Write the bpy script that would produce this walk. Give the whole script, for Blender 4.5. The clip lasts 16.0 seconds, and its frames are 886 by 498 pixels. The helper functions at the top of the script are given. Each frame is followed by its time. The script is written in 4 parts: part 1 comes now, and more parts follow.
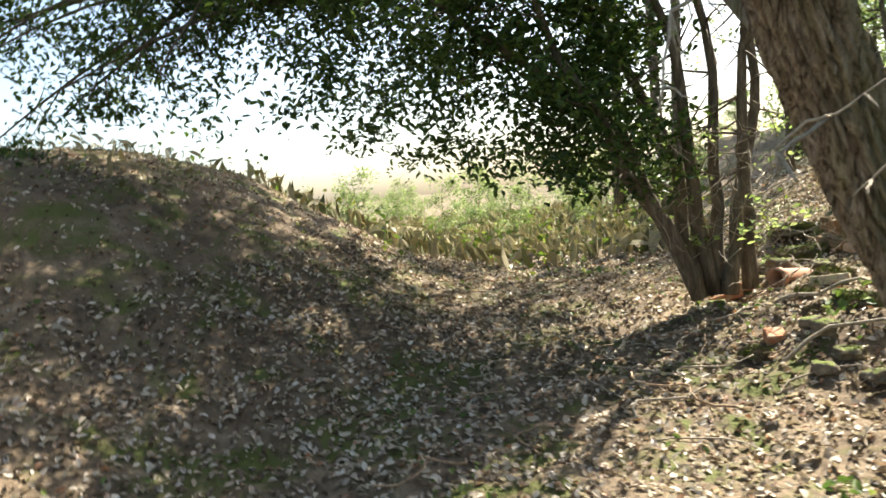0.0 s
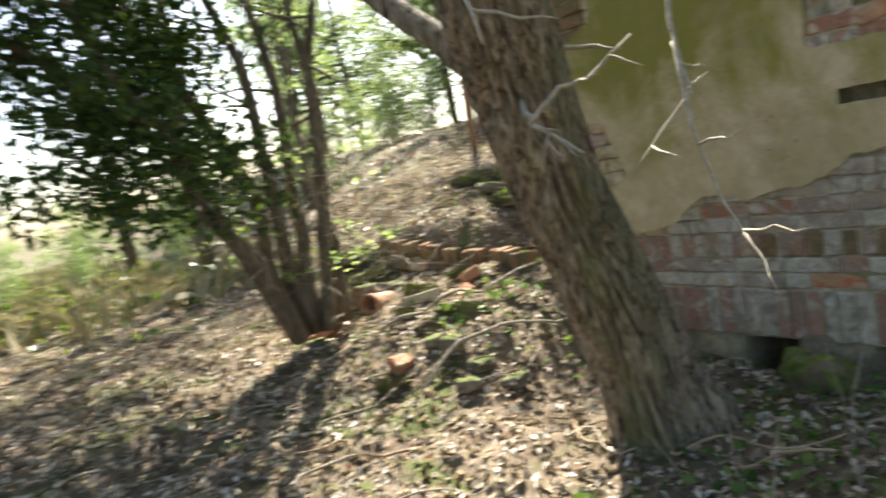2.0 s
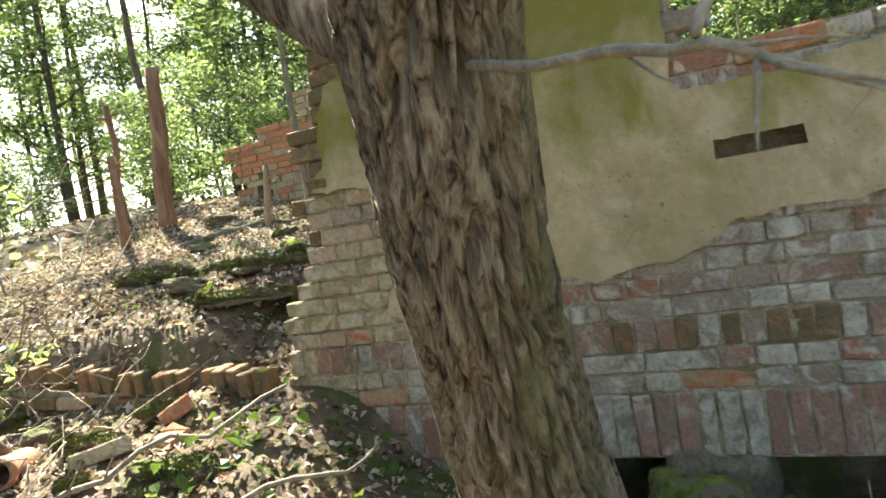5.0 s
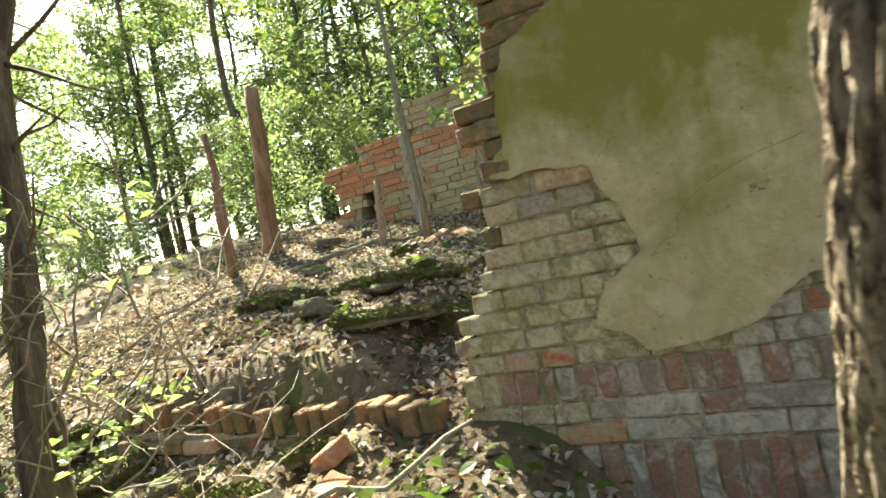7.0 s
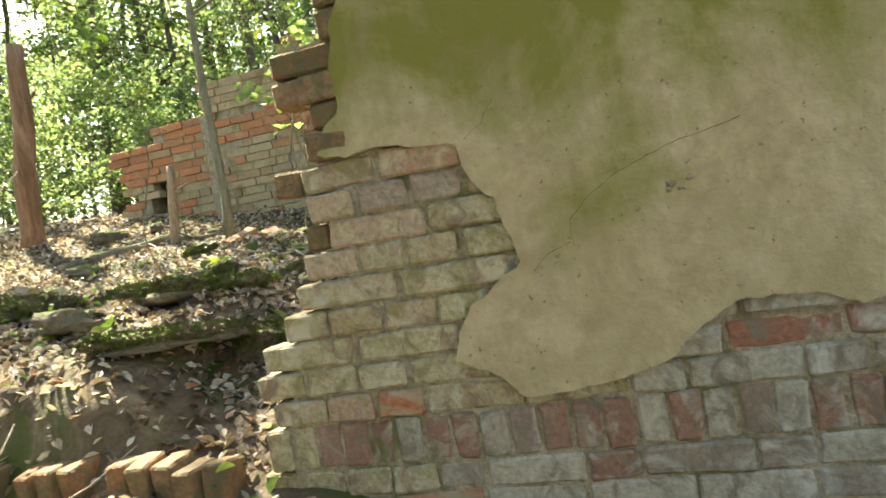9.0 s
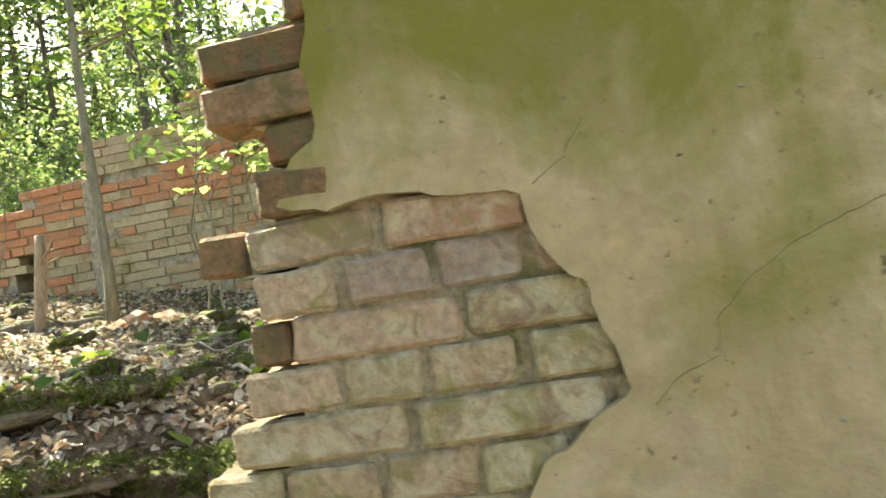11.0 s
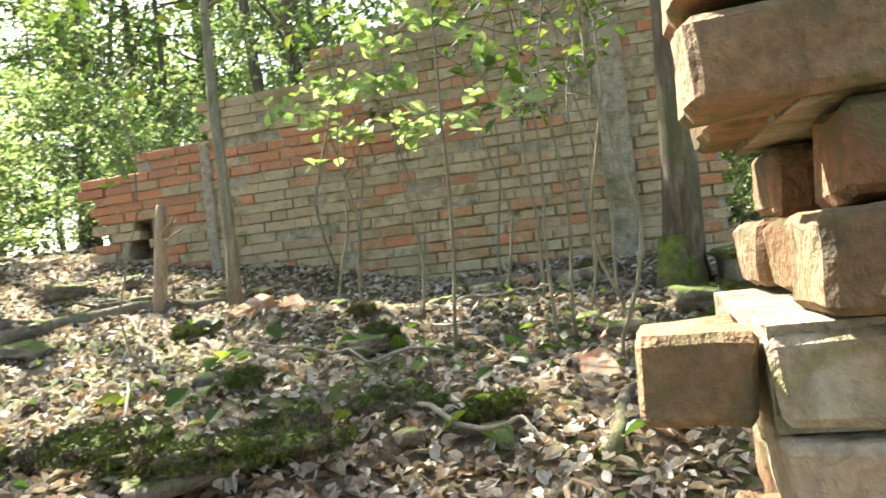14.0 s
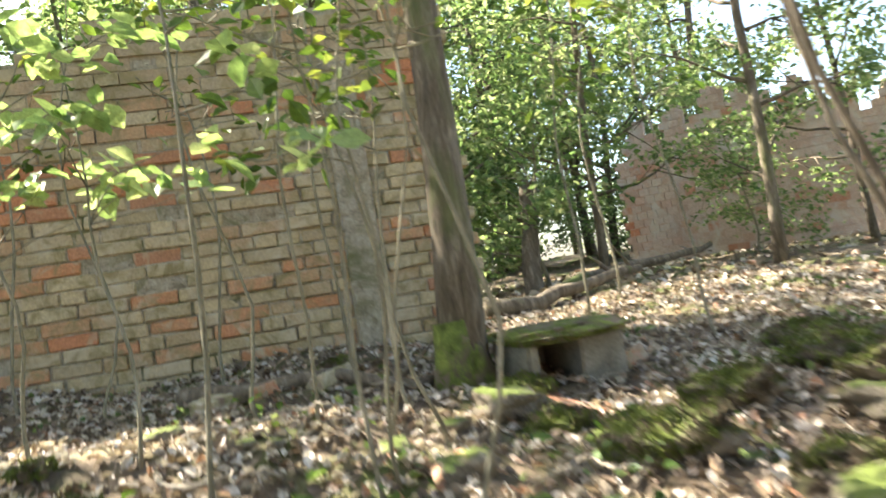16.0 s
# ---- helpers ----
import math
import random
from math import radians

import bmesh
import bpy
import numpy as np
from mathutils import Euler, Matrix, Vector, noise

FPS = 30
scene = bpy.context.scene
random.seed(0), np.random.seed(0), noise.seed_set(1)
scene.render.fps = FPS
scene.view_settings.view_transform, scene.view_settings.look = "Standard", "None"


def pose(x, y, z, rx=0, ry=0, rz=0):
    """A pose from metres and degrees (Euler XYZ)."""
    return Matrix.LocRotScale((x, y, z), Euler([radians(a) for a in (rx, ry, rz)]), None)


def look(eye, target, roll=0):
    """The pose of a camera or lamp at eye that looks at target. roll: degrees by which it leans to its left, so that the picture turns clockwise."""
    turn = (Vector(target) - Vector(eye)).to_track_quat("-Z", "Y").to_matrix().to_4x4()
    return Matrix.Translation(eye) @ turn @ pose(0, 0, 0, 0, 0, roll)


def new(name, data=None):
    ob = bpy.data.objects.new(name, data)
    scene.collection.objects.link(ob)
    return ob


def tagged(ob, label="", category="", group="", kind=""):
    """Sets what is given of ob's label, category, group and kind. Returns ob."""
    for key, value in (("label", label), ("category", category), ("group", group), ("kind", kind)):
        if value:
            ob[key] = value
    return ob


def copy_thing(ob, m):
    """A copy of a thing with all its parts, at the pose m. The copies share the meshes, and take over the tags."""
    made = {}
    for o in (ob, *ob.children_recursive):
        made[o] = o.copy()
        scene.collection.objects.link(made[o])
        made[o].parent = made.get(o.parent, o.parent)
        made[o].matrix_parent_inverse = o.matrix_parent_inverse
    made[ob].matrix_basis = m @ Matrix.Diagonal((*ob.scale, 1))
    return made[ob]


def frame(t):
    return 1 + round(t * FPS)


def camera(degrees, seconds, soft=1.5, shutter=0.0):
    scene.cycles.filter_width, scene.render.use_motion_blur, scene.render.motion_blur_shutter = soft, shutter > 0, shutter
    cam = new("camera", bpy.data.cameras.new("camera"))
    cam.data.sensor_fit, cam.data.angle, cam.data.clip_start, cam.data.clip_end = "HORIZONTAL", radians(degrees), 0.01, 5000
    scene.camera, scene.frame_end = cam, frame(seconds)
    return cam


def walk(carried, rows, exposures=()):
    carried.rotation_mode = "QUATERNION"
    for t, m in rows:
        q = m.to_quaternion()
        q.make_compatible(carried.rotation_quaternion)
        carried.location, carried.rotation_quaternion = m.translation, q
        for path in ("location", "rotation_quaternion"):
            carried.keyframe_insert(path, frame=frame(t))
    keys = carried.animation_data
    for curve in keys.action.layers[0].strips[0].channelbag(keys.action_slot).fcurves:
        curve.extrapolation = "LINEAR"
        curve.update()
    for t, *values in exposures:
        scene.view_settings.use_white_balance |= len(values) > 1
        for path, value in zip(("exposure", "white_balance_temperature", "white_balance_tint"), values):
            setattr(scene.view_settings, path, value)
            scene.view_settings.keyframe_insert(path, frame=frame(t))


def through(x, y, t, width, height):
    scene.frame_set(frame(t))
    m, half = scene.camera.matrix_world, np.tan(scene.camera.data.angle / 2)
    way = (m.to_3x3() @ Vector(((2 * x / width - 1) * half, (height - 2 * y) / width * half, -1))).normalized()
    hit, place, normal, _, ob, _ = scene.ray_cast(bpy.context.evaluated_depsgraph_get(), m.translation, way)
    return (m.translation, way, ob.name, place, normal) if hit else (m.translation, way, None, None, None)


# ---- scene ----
cam = camera(62.1, 16.0, soft=1.6, shutter=0.5)
PATH = [
    (0, (0.88, 0.40, 1.10), (0.697, 2.385, 0.947), -6.6),
    (0.5, (0.62, 0.63, 1.145), (0.497, 2.62, 1.02), -10.6),
    (1, (0.52, 0.93, 1.12), (0.608, 2.926, 1.012), -5.1),
    (1.5, (0.46, 1.14, 1.12), (1.06, 3.04, 0.96), -11.2),
    (2, (0.432, 1.403, 1.042), (1.54, 3.054, 0.824), -10.9),
    (2.5, (0.519, 1.7, 1.022), (1.981, 3.045, 0.791), -11.5),
    (3, (0.611, 2.002, 1.008), (2.181, 3.23, 0.839), -11.1),
    (3.5, (0.685, 2.242, 1.017), (2.293, 3.418, 0.844), -10.2),
    (4, (0.738, 2.505, 1.015), (2.505, 3.425, 0.835), -9.6),
    (4.2, (0.746, 2.581, 1.018), (2.544, 3.44, 0.852), -9.9),
    (6.3, (1.223, 3.171, 0.887), (2.986, 4.115, 0.897), -9.9),
    (6.5, (1.223, 3.282, 0.913), (3.04, 4.117, 0.884), -10.3),
    (7, (1.273, 3.509, 0.929), (2.977, 4.556, 0.942), -12.7),
    (7.5, (1.4, 3.66, 0.93), (3.165, 4.6, 0.932), -11.7),
    (8, (1.507, 3.702, 0.935), (3.369, 4.433, 0.895), -12.3),
    (8.2, (1.573, 3.742, 0.939), (3.46, 4.403, 0.898), -12.5),
    (10.3, (2.407, 4.106, 0.914), (4.347, 4.584, 0.833), -6.6),
    (10.5, (2.474, 4.163, 0.948), (4.441, 4.523, 0.929), -8.7),
    (11, (2.55, 4.305, 0.999), (4.528, 4.585, 1.087), -9.8),
    (11.5, (2.623, 4.388, 0.992), (4.57, 4.838, 1.082), -9.3),
    (12, (2.8, 4.47, 0.985), (4.698, 5.096, 1.072), -11.4),
    (12.5, (2.962, 4.53, 0.982), (4.804, 5.31, 0.969), -11.4),
    (13, (3.017, 4.63, 0.994), (4.836, 5.457, 0.912), -10.4),
    (13.5, (3.103, 4.792, 1.09), (4.984, 5.471, 1.084), -7.8),
    (14, (3.1, 4.853, 1.209), (5.037, 5.351, 1.245), -6.6),
    (14.5, (3.285, 4.96, 1.164), (5.251, 5.31, 1.276), -6.3),
    (15, (3.522, 5.093, 1.229), (5.512, 5.161, 1.417), -7.0),
    (15.5, (3.686, 5.151, 1.234), (5.664, 4.874, 1.332), -8.7),
    (15.8, (3.775, 5.239, 1.269), (5.73, 4.826, 1.357), -9.3),
    (16, (3.976, 5.308, 1.381), (5.931, 4.895, 1.476), -9.3),
]
EXPOSURES = [(0.0, 2.15, 6600, 8), (1.5, 2.25, 6500, 8), (2.5, 2.55, 6300, 7), (3.2, 2.82, 6250, 8), (7.0, 2.65, 6900, 1), (8.0, 2.7, 7000, 0), (10.5, 3.28, 7100, 2), (12.3, 3.1, 6600, 5), (14.0, 3.05, 6450, 5), (16.0, 3.1, 6500, 9)]
walk(cam, [(t, look(eye, target, roll)) for t, eye, target, roll in PATH], EXPOSURES)

# ---- world and sun ----
SUN_EL, SUN_AZ = 46.0, 40.0          # degrees; azimuth from +y towards +x
world = bpy.data.worlds.new("sky")
scene.world = world
world.use_nodes = True
wn = world.node_tree
sky = wn.nodes.new("ShaderNodeTexSky")
sky.sky_type, sky.sun_disc = "NISHITA", False
sky.sun_elevation, sky.sun_rotation = radians(SUN_EL), radians(SUN_AZ)
sky.dust_density = 2.5
wn.links.new(sky.outputs[0], wn.nodes["Background"].inputs[0])
wn.nodes["Background"].inputs[1].default_value = 0.075
sun = new("sun", bpy.data.lights.new("sun", "SUN"))
sun.data.energy, sun.data.angle, sun.data.color = 5.0, radians(0.6), (1.0, 0.93, 0.82)
sdir = Vector((math.sin(radians(SUN_AZ)) * math.cos(radians(SUN_EL)), math.cos(radians(SUN_AZ)) * math.cos(radians(SUN_EL)), math.sin(radians(SUN_EL))))
sun.matrix_basis = look(sdir * 40, (0, 0, 0))
tagged(sun, "warm late summer sun", "sun")


# ---- materials ----
def material(name, stops, scale=6.0, rough=0.9, bump=0.3, fine=60.0, pick="noise", stain=None, stain_scale=1.5,
             through=0.0, stretch=(1, 1, 1), stain_lo=0.5, stain_hi=0.65, spread=0.35, bump_dist=0.01, top=None, grains=(0.72, 1.2), algae=None):
    """A mottled surface. stops: (place, colour). pick: noise, object or island chooses the base colour."""
    m = bpy.data.materials.new(name)
    m.use_nodes = True
    t = m.node_tree
    n, k = t.nodes, t.links
    bsdf = n["Principled BSDF"]
    bsdf.inputs["Roughness"].default_value = rough
    bsdf.inputs["Specular IOR Level"].default_value = 0.25
    geo = n.new("ShaderNodeNewGeometry")
    mapping = n.new("ShaderNodeMapping")
    mapping.inputs["Scale"].default_value = stretch
    k.new(geo.outputs["Position"], mapping.inputs["Vector"])

    def noise_at(sc, detail=6, dist=0.0):
        x = n.new("ShaderNodeTexNoise")
        x.inputs["Scale"].default_value, x.inputs["Detail"].default_value, x.inputs["Roughness"].default_value = sc, detail, 0.62
        x.inputs["Distortion"].default_value = dist
        k.new(mapping.outputs[0], x.inputs["Vector"])
        return x.outputs["Fac"]

    coarse, grain = noise_at(scale, 6, 0.6), noise_at(fine, 4)
    if pick == "noise":
        value = coarse
    else:
        src = n.new("ShaderNodeObjectInfo").outputs["Random"] if pick == "object" else geo.outputs["Random Per Island"]
        shift = n.new("ShaderNodeMath")
        shift.operation = "MULTIPLY_ADD"
        k.new(coarse, shift.inputs[0])
        shift.inputs[1].default_value = spread
        off = n.new("ShaderNodeMath")
        off.operation = "SUBTRACT"
        k.new(src, off.inputs[0])
        off.inputs[1].default_value = spread / 2
        k.new(off.outputs[0], shift.inputs[2])
        value = shift.outputs[0]
    ramp = n.new("ShaderNodeValToRGB")
    els = ramp.color_ramp.elements
    while len(els) < len(stops):
        els.new(0.5)
    for e, (p, c) in zip(els, stops):
        e.position, e.color = p, (*c, 1)
    k.new(value, ramp.inputs[0])
    colour = ramp.outputs[0]

    def blend(fac, a, b, kind="MIX"):
        x = n.new("ShaderNodeMix")
        x.data_type, x.blend_type = "RGBA", kind
        if isinstance(fac, float):
            x.inputs[0].default_value = fac
        else:
            k.new(fac, x.inputs[0])
        k.new(a, x.inputs[6])
        if isinstance(b, tuple):
            x.inputs[7].default_value = (*b, 1)
        else:
            k.new(b, x.inputs[7])
        return x.outputs[2]

    def band(v, lo, hi):
        x = n.new("ShaderNodeMapRange")
        x.inputs["From Min"].default_value, x.inputs["From Max"].default_value = lo, hi
        k.new(v, x.inputs["Value"])
        return x.outputs[0]

    g = n.new("ShaderNodeMapRange")
    g.inputs["From Min"].default_value, g.inputs["From Max"].default_value = 0.3, 0.7
    g.inputs["To Min"].default_value, g.inputs["To Max"].default_value = grains
    k.new(grain, g.inputs["Value"])
    colour = blend(1.0, colour, g.outputs[0], "MULTIPLY")
    for i, st in enumerate(stain or ()):
        colour = blend(band(noise_at(stain_scale * (1 + 0.7 * i), 5, 1.0), stain_lo, stain_hi), colour, st)
    if algae:
        sep = n.new("ShaderNodeSeparateXYZ")
        k.new(geo.outputs["Position"], sep.inputs[0])
        drip = n.new("ShaderNodeMapping")
        drip.inputs["Scale"].default_value = (1, 1, 0.28)
        k.new(geo.outputs["Position"], drip.inputs["Vector"])
        run = n.new("ShaderNodeTexNoise")
        run.inputs["Scale"].default_value, run.inputs["Detail"].default_value, run.inputs["Roughness"].default_value = 4.5, 7, 0.66
        k.new(drip.outputs[0], run.inputs["Vector"])

        def plus(a, gain, b):
            x = n.new("ShaderNodeMath")
            x.operation = "MULTIPLY_ADD"
            k.new(a, x.inputs[0])
            x.inputs[1].default_value = gain
            k.new(b, x.inputs[2])
            return x.outputs[0]

        level = plus(sep.outputs[2], 0.5, noise_at(2.1, 7, 0.5))
        level = plus(run.outputs["Fac"], 0.5, level)
        level = plus(band(sep.outputs[1], 4.42, 4.1), 0.13, level)
        level = plus(band(sep.outputs[1], 3.0, 3.25), 0.1, level)
        colour = blend(band(level, 1.41, 1.63), colour, algae)
        grime = band(plus(noise_at(11.0, 8, 0.4), 0.6, noise_at(3.0, 5, 0.5)), 0.84, 1.02)
        shade = n.new("ShaderNodeMath")
        shade.operation = "MULTIPLY"
        k.new(grime, shade.inputs[0])
        shade.inputs[1].default_value = 0.6
        colour = blend(shade.outputs[0], colour, (0.27, 0.215, 0.125))
        pit = band(noise_at(48.0, 3, 0.0), 0.66, 0.72)
        colour = blend(pit, colour, (0.2, 0.155, 0.09))
    if top:
        sep = n.new("ShaderNodeSeparateXYZ")
        k.new(geo.outputs["Normal"], sep.inputs[0])
        add = n.new("ShaderNodeMath")
        k.new(sep.outputs[2], add.inputs[0])
        k.new(noise_at(9.0, 4), add.inputs[1])
        colour = blend(band(add.outputs[0], top[1], top[1] + 0.25), colour, top[0])
    k.new(colour, bsdf.inputs["Base Color"])
    if bump:
        b = n.new("ShaderNodeBump")
        b.inputs["Strength"].default_value, b.inputs["Distance"].default_value = bump, bump_dist
        mixed = n.new("ShaderNodeMath")
        mixed.operation = "MULTIPLY_ADD"
        k.new(grain, mixed.inputs[0])
        mixed.inputs[1].default_value = 0.45
        k.new(coarse, mixed.inputs[2])
        k.new(mixed.outputs[0], b.inputs["Height"])
        k.new(b.outputs[0], bsdf.inputs["Normal"])
    if through:
        tr = n.new("ShaderNodeBsdfTranslucent")
        k.new(blend(1.0, colour, (1.0, 1.0, 0.75), "MULTIPLY"), tr.inputs[0])
        mx = n.new("ShaderNodeMixShader")
        mx.inputs[0].default_value = through
        k.new(bsdf.outputs[0], mx.inputs[1])
        k.new(tr.outputs[0], mx.inputs[2])
        k.new(mx.outputs[0], n["Material Output"].inputs["Surface"])
    return m


MOSS = (0.1, 0.125, 0.025)
SOIL = material("leafy_soil", [(0.3, (0.06, 0.043, 0.028)), (0.5, (0.13, 0.095, 0.06)), (0.7, (0.22, 0.17, 0.11))], 5, 0.95, 0.9, 45,
                stain=((0.075, 0.085, 0.022),), stain_scale=1.6, stain_lo=0.5, stain_hi=0.6, bump_dist=0.03)
LITTER = material("dead_leaves", [(0.0, (0.08, 0.055, 0.035)), (0.25, (0.2, 0.145, 0.1)), (0.5, (0.4, 0.33, 0.25)), (0.85, (0.66, 0.59, 0.5)), (1.0, (0.34, 0.17, 0.09))], 20, 0.5, 0.2, 120, pick="island", through=0.2)
HERB = material("herb_leaves", [(0.0, (0.045, 0.085, 0.02)), (0.5, (0.09, 0.15, 0.03)), (1.0, (0.2, 0.25, 0.07))], 12, 0.5, 0.1, 80, pick="island", through=0.4)
# shaded copy of the leaf green: the crown's shade is in the colour
LEAF_SHADED = material("shade_toned_foliage", [(0.0, (0.025, 0.05, 0.012)), (0.6, (0.05, 0.09, 0.018)), (1.0, (0.1, 0.15, 0.03))], 2, 0.45, 0.0, 80, pick="island", through=0.3)
LEAF = material("green_foliage", [(0.0, (0.06, 0.11, 0.02)), (0.6, (0.12, 0.18, 0.03)), (1.0, (0.24, 0.27, 0.05))], 2, 0.42, 0.0, 80, pick="island", through=0.5)
# lit copy of the leaf green: sunlight is painted into this paler colour
LEAF_SUNLIT = material("sun_toned_leaves", [(0.0, (0.2, 0.3, 0.1)), (0.6, (0.32, 0.41, 0.15)), (1.0, (0.45, 0.5, 0.24))], 2, 0.4, 0.0, 80, pick="island", through=0.55)
# distant leaf green, lightened and blued to paint in haze and backlight
LEAF_FAR = material("haze_paled_foliage", [(0.0, (0.1, 0.17, 0.06)), (0.6, (0.22, 0.3, 0.12)), (1.0, (0.42, 0.46, 0.24))], 2, 0.45, 0.0, 80, pick="island", through=0.6)
GRASS = material("dry_grass", [(0.0, (0.16, 0.17, 0.07)), (0.5, (0.36, 0.32, 0.19)), (1.0, (0.5, 0.44, 0.3))], 6, 0.7, 0.0, 80, pick="island", through=0.3)
WILLOW = material("willow_bark", [(0.36, (0.035, 0.025, 0.017)), (0.47, (0.19, 0.145, 0.1)), (0.64, (0.37, 0.31, 0.235))], 38, 0.95, 1.0, 120, stretch=(1, 1, 0.16),
                  stain=((0.13, 0.13, 0.06),), stain_scale=1.6, bump_dist=0.02)
BARK = material("grey_brown_bark", [(0.3, (0.06, 0.045, 0.03)), (0.5, (0.12, 0.095, 0.065)), (0.7, (0.22, 0.18, 0.13))], 22, 0.95, 0.8, 110, stretch=(1, 1, 0.2), bump_dist=0.01, stain=((0.09, 0.11, 0.03),), stain_scale=1.5, stain_lo=0.55)
SAPLING = material("pale_sapling_bark", [(0.3, (0.13, 0.115, 0.07)), (0.6, (0.24, 0.21, 0.14)), (0.8, (0.36, 0.32, 0.24))], 18, 0.85, 0.4, 110, stretch=(1, 1, 0.4))
DEADWOOD = material("dead_wood", [(0.3, (0.2, 0.13, 0.08)), (0.55, (0.34, 0.24, 0.15)), (0.75, (0.46, 0.38, 0.28))], 14, 0.9, 0.7, 80, stretch=(1, 1, 0.2))
REDWOOD = material("reddish_dead_wood", [(0.3, (0.15, 0.08, 0.045)), (0.6, (0.29, 0.17, 0.1)), (0.8, (0.38, 0.26, 0.17))], 10, 0.9, 0.7, 70, stretch=(1, 1, 0.15))
TWIG = material("bleached_twigs", [(0.3, (0.2, 0.16, 0.11)), (0.6, (0.33, 0.28, 0.21)), (0.8, (0.44, 0.39, 0.31))], 30, 0.8, 0.3, 150)
STAINED = ((0.4, 0.32, 0.2), (0.24, 0.19, 0.09))
BRICK = material("weathered_pale_brick", [(0.0, (0.4, 0.35, 0.21)), (0.3, (0.48, 0.41, 0.27)), (0.55, (0.4, 0.34, 0.22)), (0.85, (0.42, 0.33, 0.21)), (1.0, (0.38, 0.29, 0.21))],
                 14, 0.92, 0.8, 70, pick="object", stain=((0.5, 0.45, 0.34), (0.25, 0.22, 0.1), (0.24, 0.17, 0.12)), stain_scale=6, stain_lo=0.5, stain_hi=0.66, bump_dist=0.022, spread=0.25)
BRICK_JOINED = material("weathered_wall_brick", [(0.0, (0.38, 0.3, 0.18)), (0.4, (0.45, 0.36, 0.22)), (0.7, (0.36, 0.27, 0.17)), (0.9, (0.42, 0.27, 0.15)), (1.0, (0.46, 0.2, 0.1))],
                        10, 0.92, 0.8, 70, pick="island", stain=STAINED, stain_scale=4, stain_lo=0.5, stain_hi=0.66, bump_dist=0.012, spread=0.25)
BRICK_RED = material("orange_red_brick", [(0.0, (0.36, 0.14, 0.07)), (0.5, (0.4, 0.17, 0.085)), (1.0, (0.28, 0.14, 0.09))], 12, 0.9, 0.8, 70, pick="object", stain=((0.42, 0.34, 0.25), (0.3, 0.25, 0.15)), stain_scale=8, stain_lo=0.47, stain_hi=0.66)
BRICK_GREY = material("grey_washed_brick", [(0.0, (0.34, 0.31, 0.25)), (0.4, (0.4, 0.36, 0.29)), (0.62, (0.27, 0.225, 0.18)), (0.82, (0.25, 0.16, 0.12)), (1.0, (0.3, 0.14, 0.09))],
                      14, 0.92, 0.8, 70, pick="object", stain=((0.47, 0.44, 0.38), (0.2, 0.17, 0.13)), stain_scale=7, stain_lo=0.5, stain_hi=0.64, spread=0.25)
MORTAR = material("crumbling_mortar", [(0.3, (0.21, 0.17, 0.11)), (0.5, (0.37, 0.31, 0.22)), (0.75, (0.48, 0.42, 0.31))], 18, 0.97, 1.0, 90, stain=((0.16, 0.15, 0.07),), stain_scale=4, bump_dist=0.02)
PLASTER = material("ochre_plaster", [(0.25, (0.34, 0.27, 0.155)), (0.5, (0.42, 0.345, 0.21)), (0.75, (0.5, 0.42, 0.28))], 3.2, 0.93, 0.8, 34,
                   stain=((0.35, 0.29, 0.155), (0.5, 0.42, 0.29)), stain_scale=2.2, stain_lo=0.5, stain_hi=0.75, bump_dist=0.014, grains=(0.86, 1.08), algae=(0.2, 0.19, 0.045))
STONE = material("mossy_rubble", [(0.3, (0.1, 0.08, 0.055)), (0.55, (0.18, 0.15, 0.105)), (0.75, (0.27, 0.23, 0.17))], 8, 0.95, 0.9, 60, top=(MOSS, 1.2), bump_dist=0.03)
MOSSY = material("thick_moss", [(0.32, (0.06, 0.075, 0.014)), (0.5, (0.14, 0.17, 0.032)), (0.7, (0.25, 0.28, 0.06))], 14, 0.95, 1.0, 130, stain=((0.13, 0.1, 0.06), (0.2, 0.15, 0.1)), stain_scale=5, stain_lo=0.52, stain_hi=0.6, bump_dist=0.03)
CONCRETE = material("old_concrete", [(0.3, (0.15, 0.135, 0.1)), (0.6, (0.24, 0.22, 0.17)), (0.8, (0.32, 0.3, 0.24))], 8, 0.95, 0.7, 60, top=(MOSS, 0.9))
BRICK_DULL = material("lime_washed_dull_red_brick", [(0.0, (0.25, 0.14, 0.1)), (0.5, (0.3, 0.18, 0.13)), (1.0, (0.22, 0.12, 0.085))], 14, 0.93, 0.8, 70, pick="object", stain=((0.4, 0.36, 0.3), (0.2, 0.15, 0.11)), stain_scale=8, stain_lo=0.5, stain_hi=0.66)
BRICK_FAR = material("sun_bleached_ochre_brick", [(0.0, (0.36, 0.28, 0.16)), (0.35, (0.46, 0.36, 0.21)), (0.6, (0.38, 0.29, 0.17)), (0.85, (0.42, 0.27, 0.15)), (1.0, (0.46, 0.21, 0.1))], 10, 0.92, 0.8, 70, pick="object", stain=((0.44, 0.36, 0.24), (0.24, 0.19, 0.09)), stain_scale=5, stain_lo=0.5, stain_hi=0.66, spread=0.25)
BRICK_ORANGE = material("bright_orange_brick", [(0.0, (0.44, 0.18, 0.085)), (0.5, (0.47, 0.22, 0.11)), (1.0, (0.36, 0.18, 0.1))], 12, 0.9, 0.8, 70, pick="object", stain=((0.44, 0.32, 0.2),), stain_scale=7, stain_lo=0.55, stain_hi=0.7)
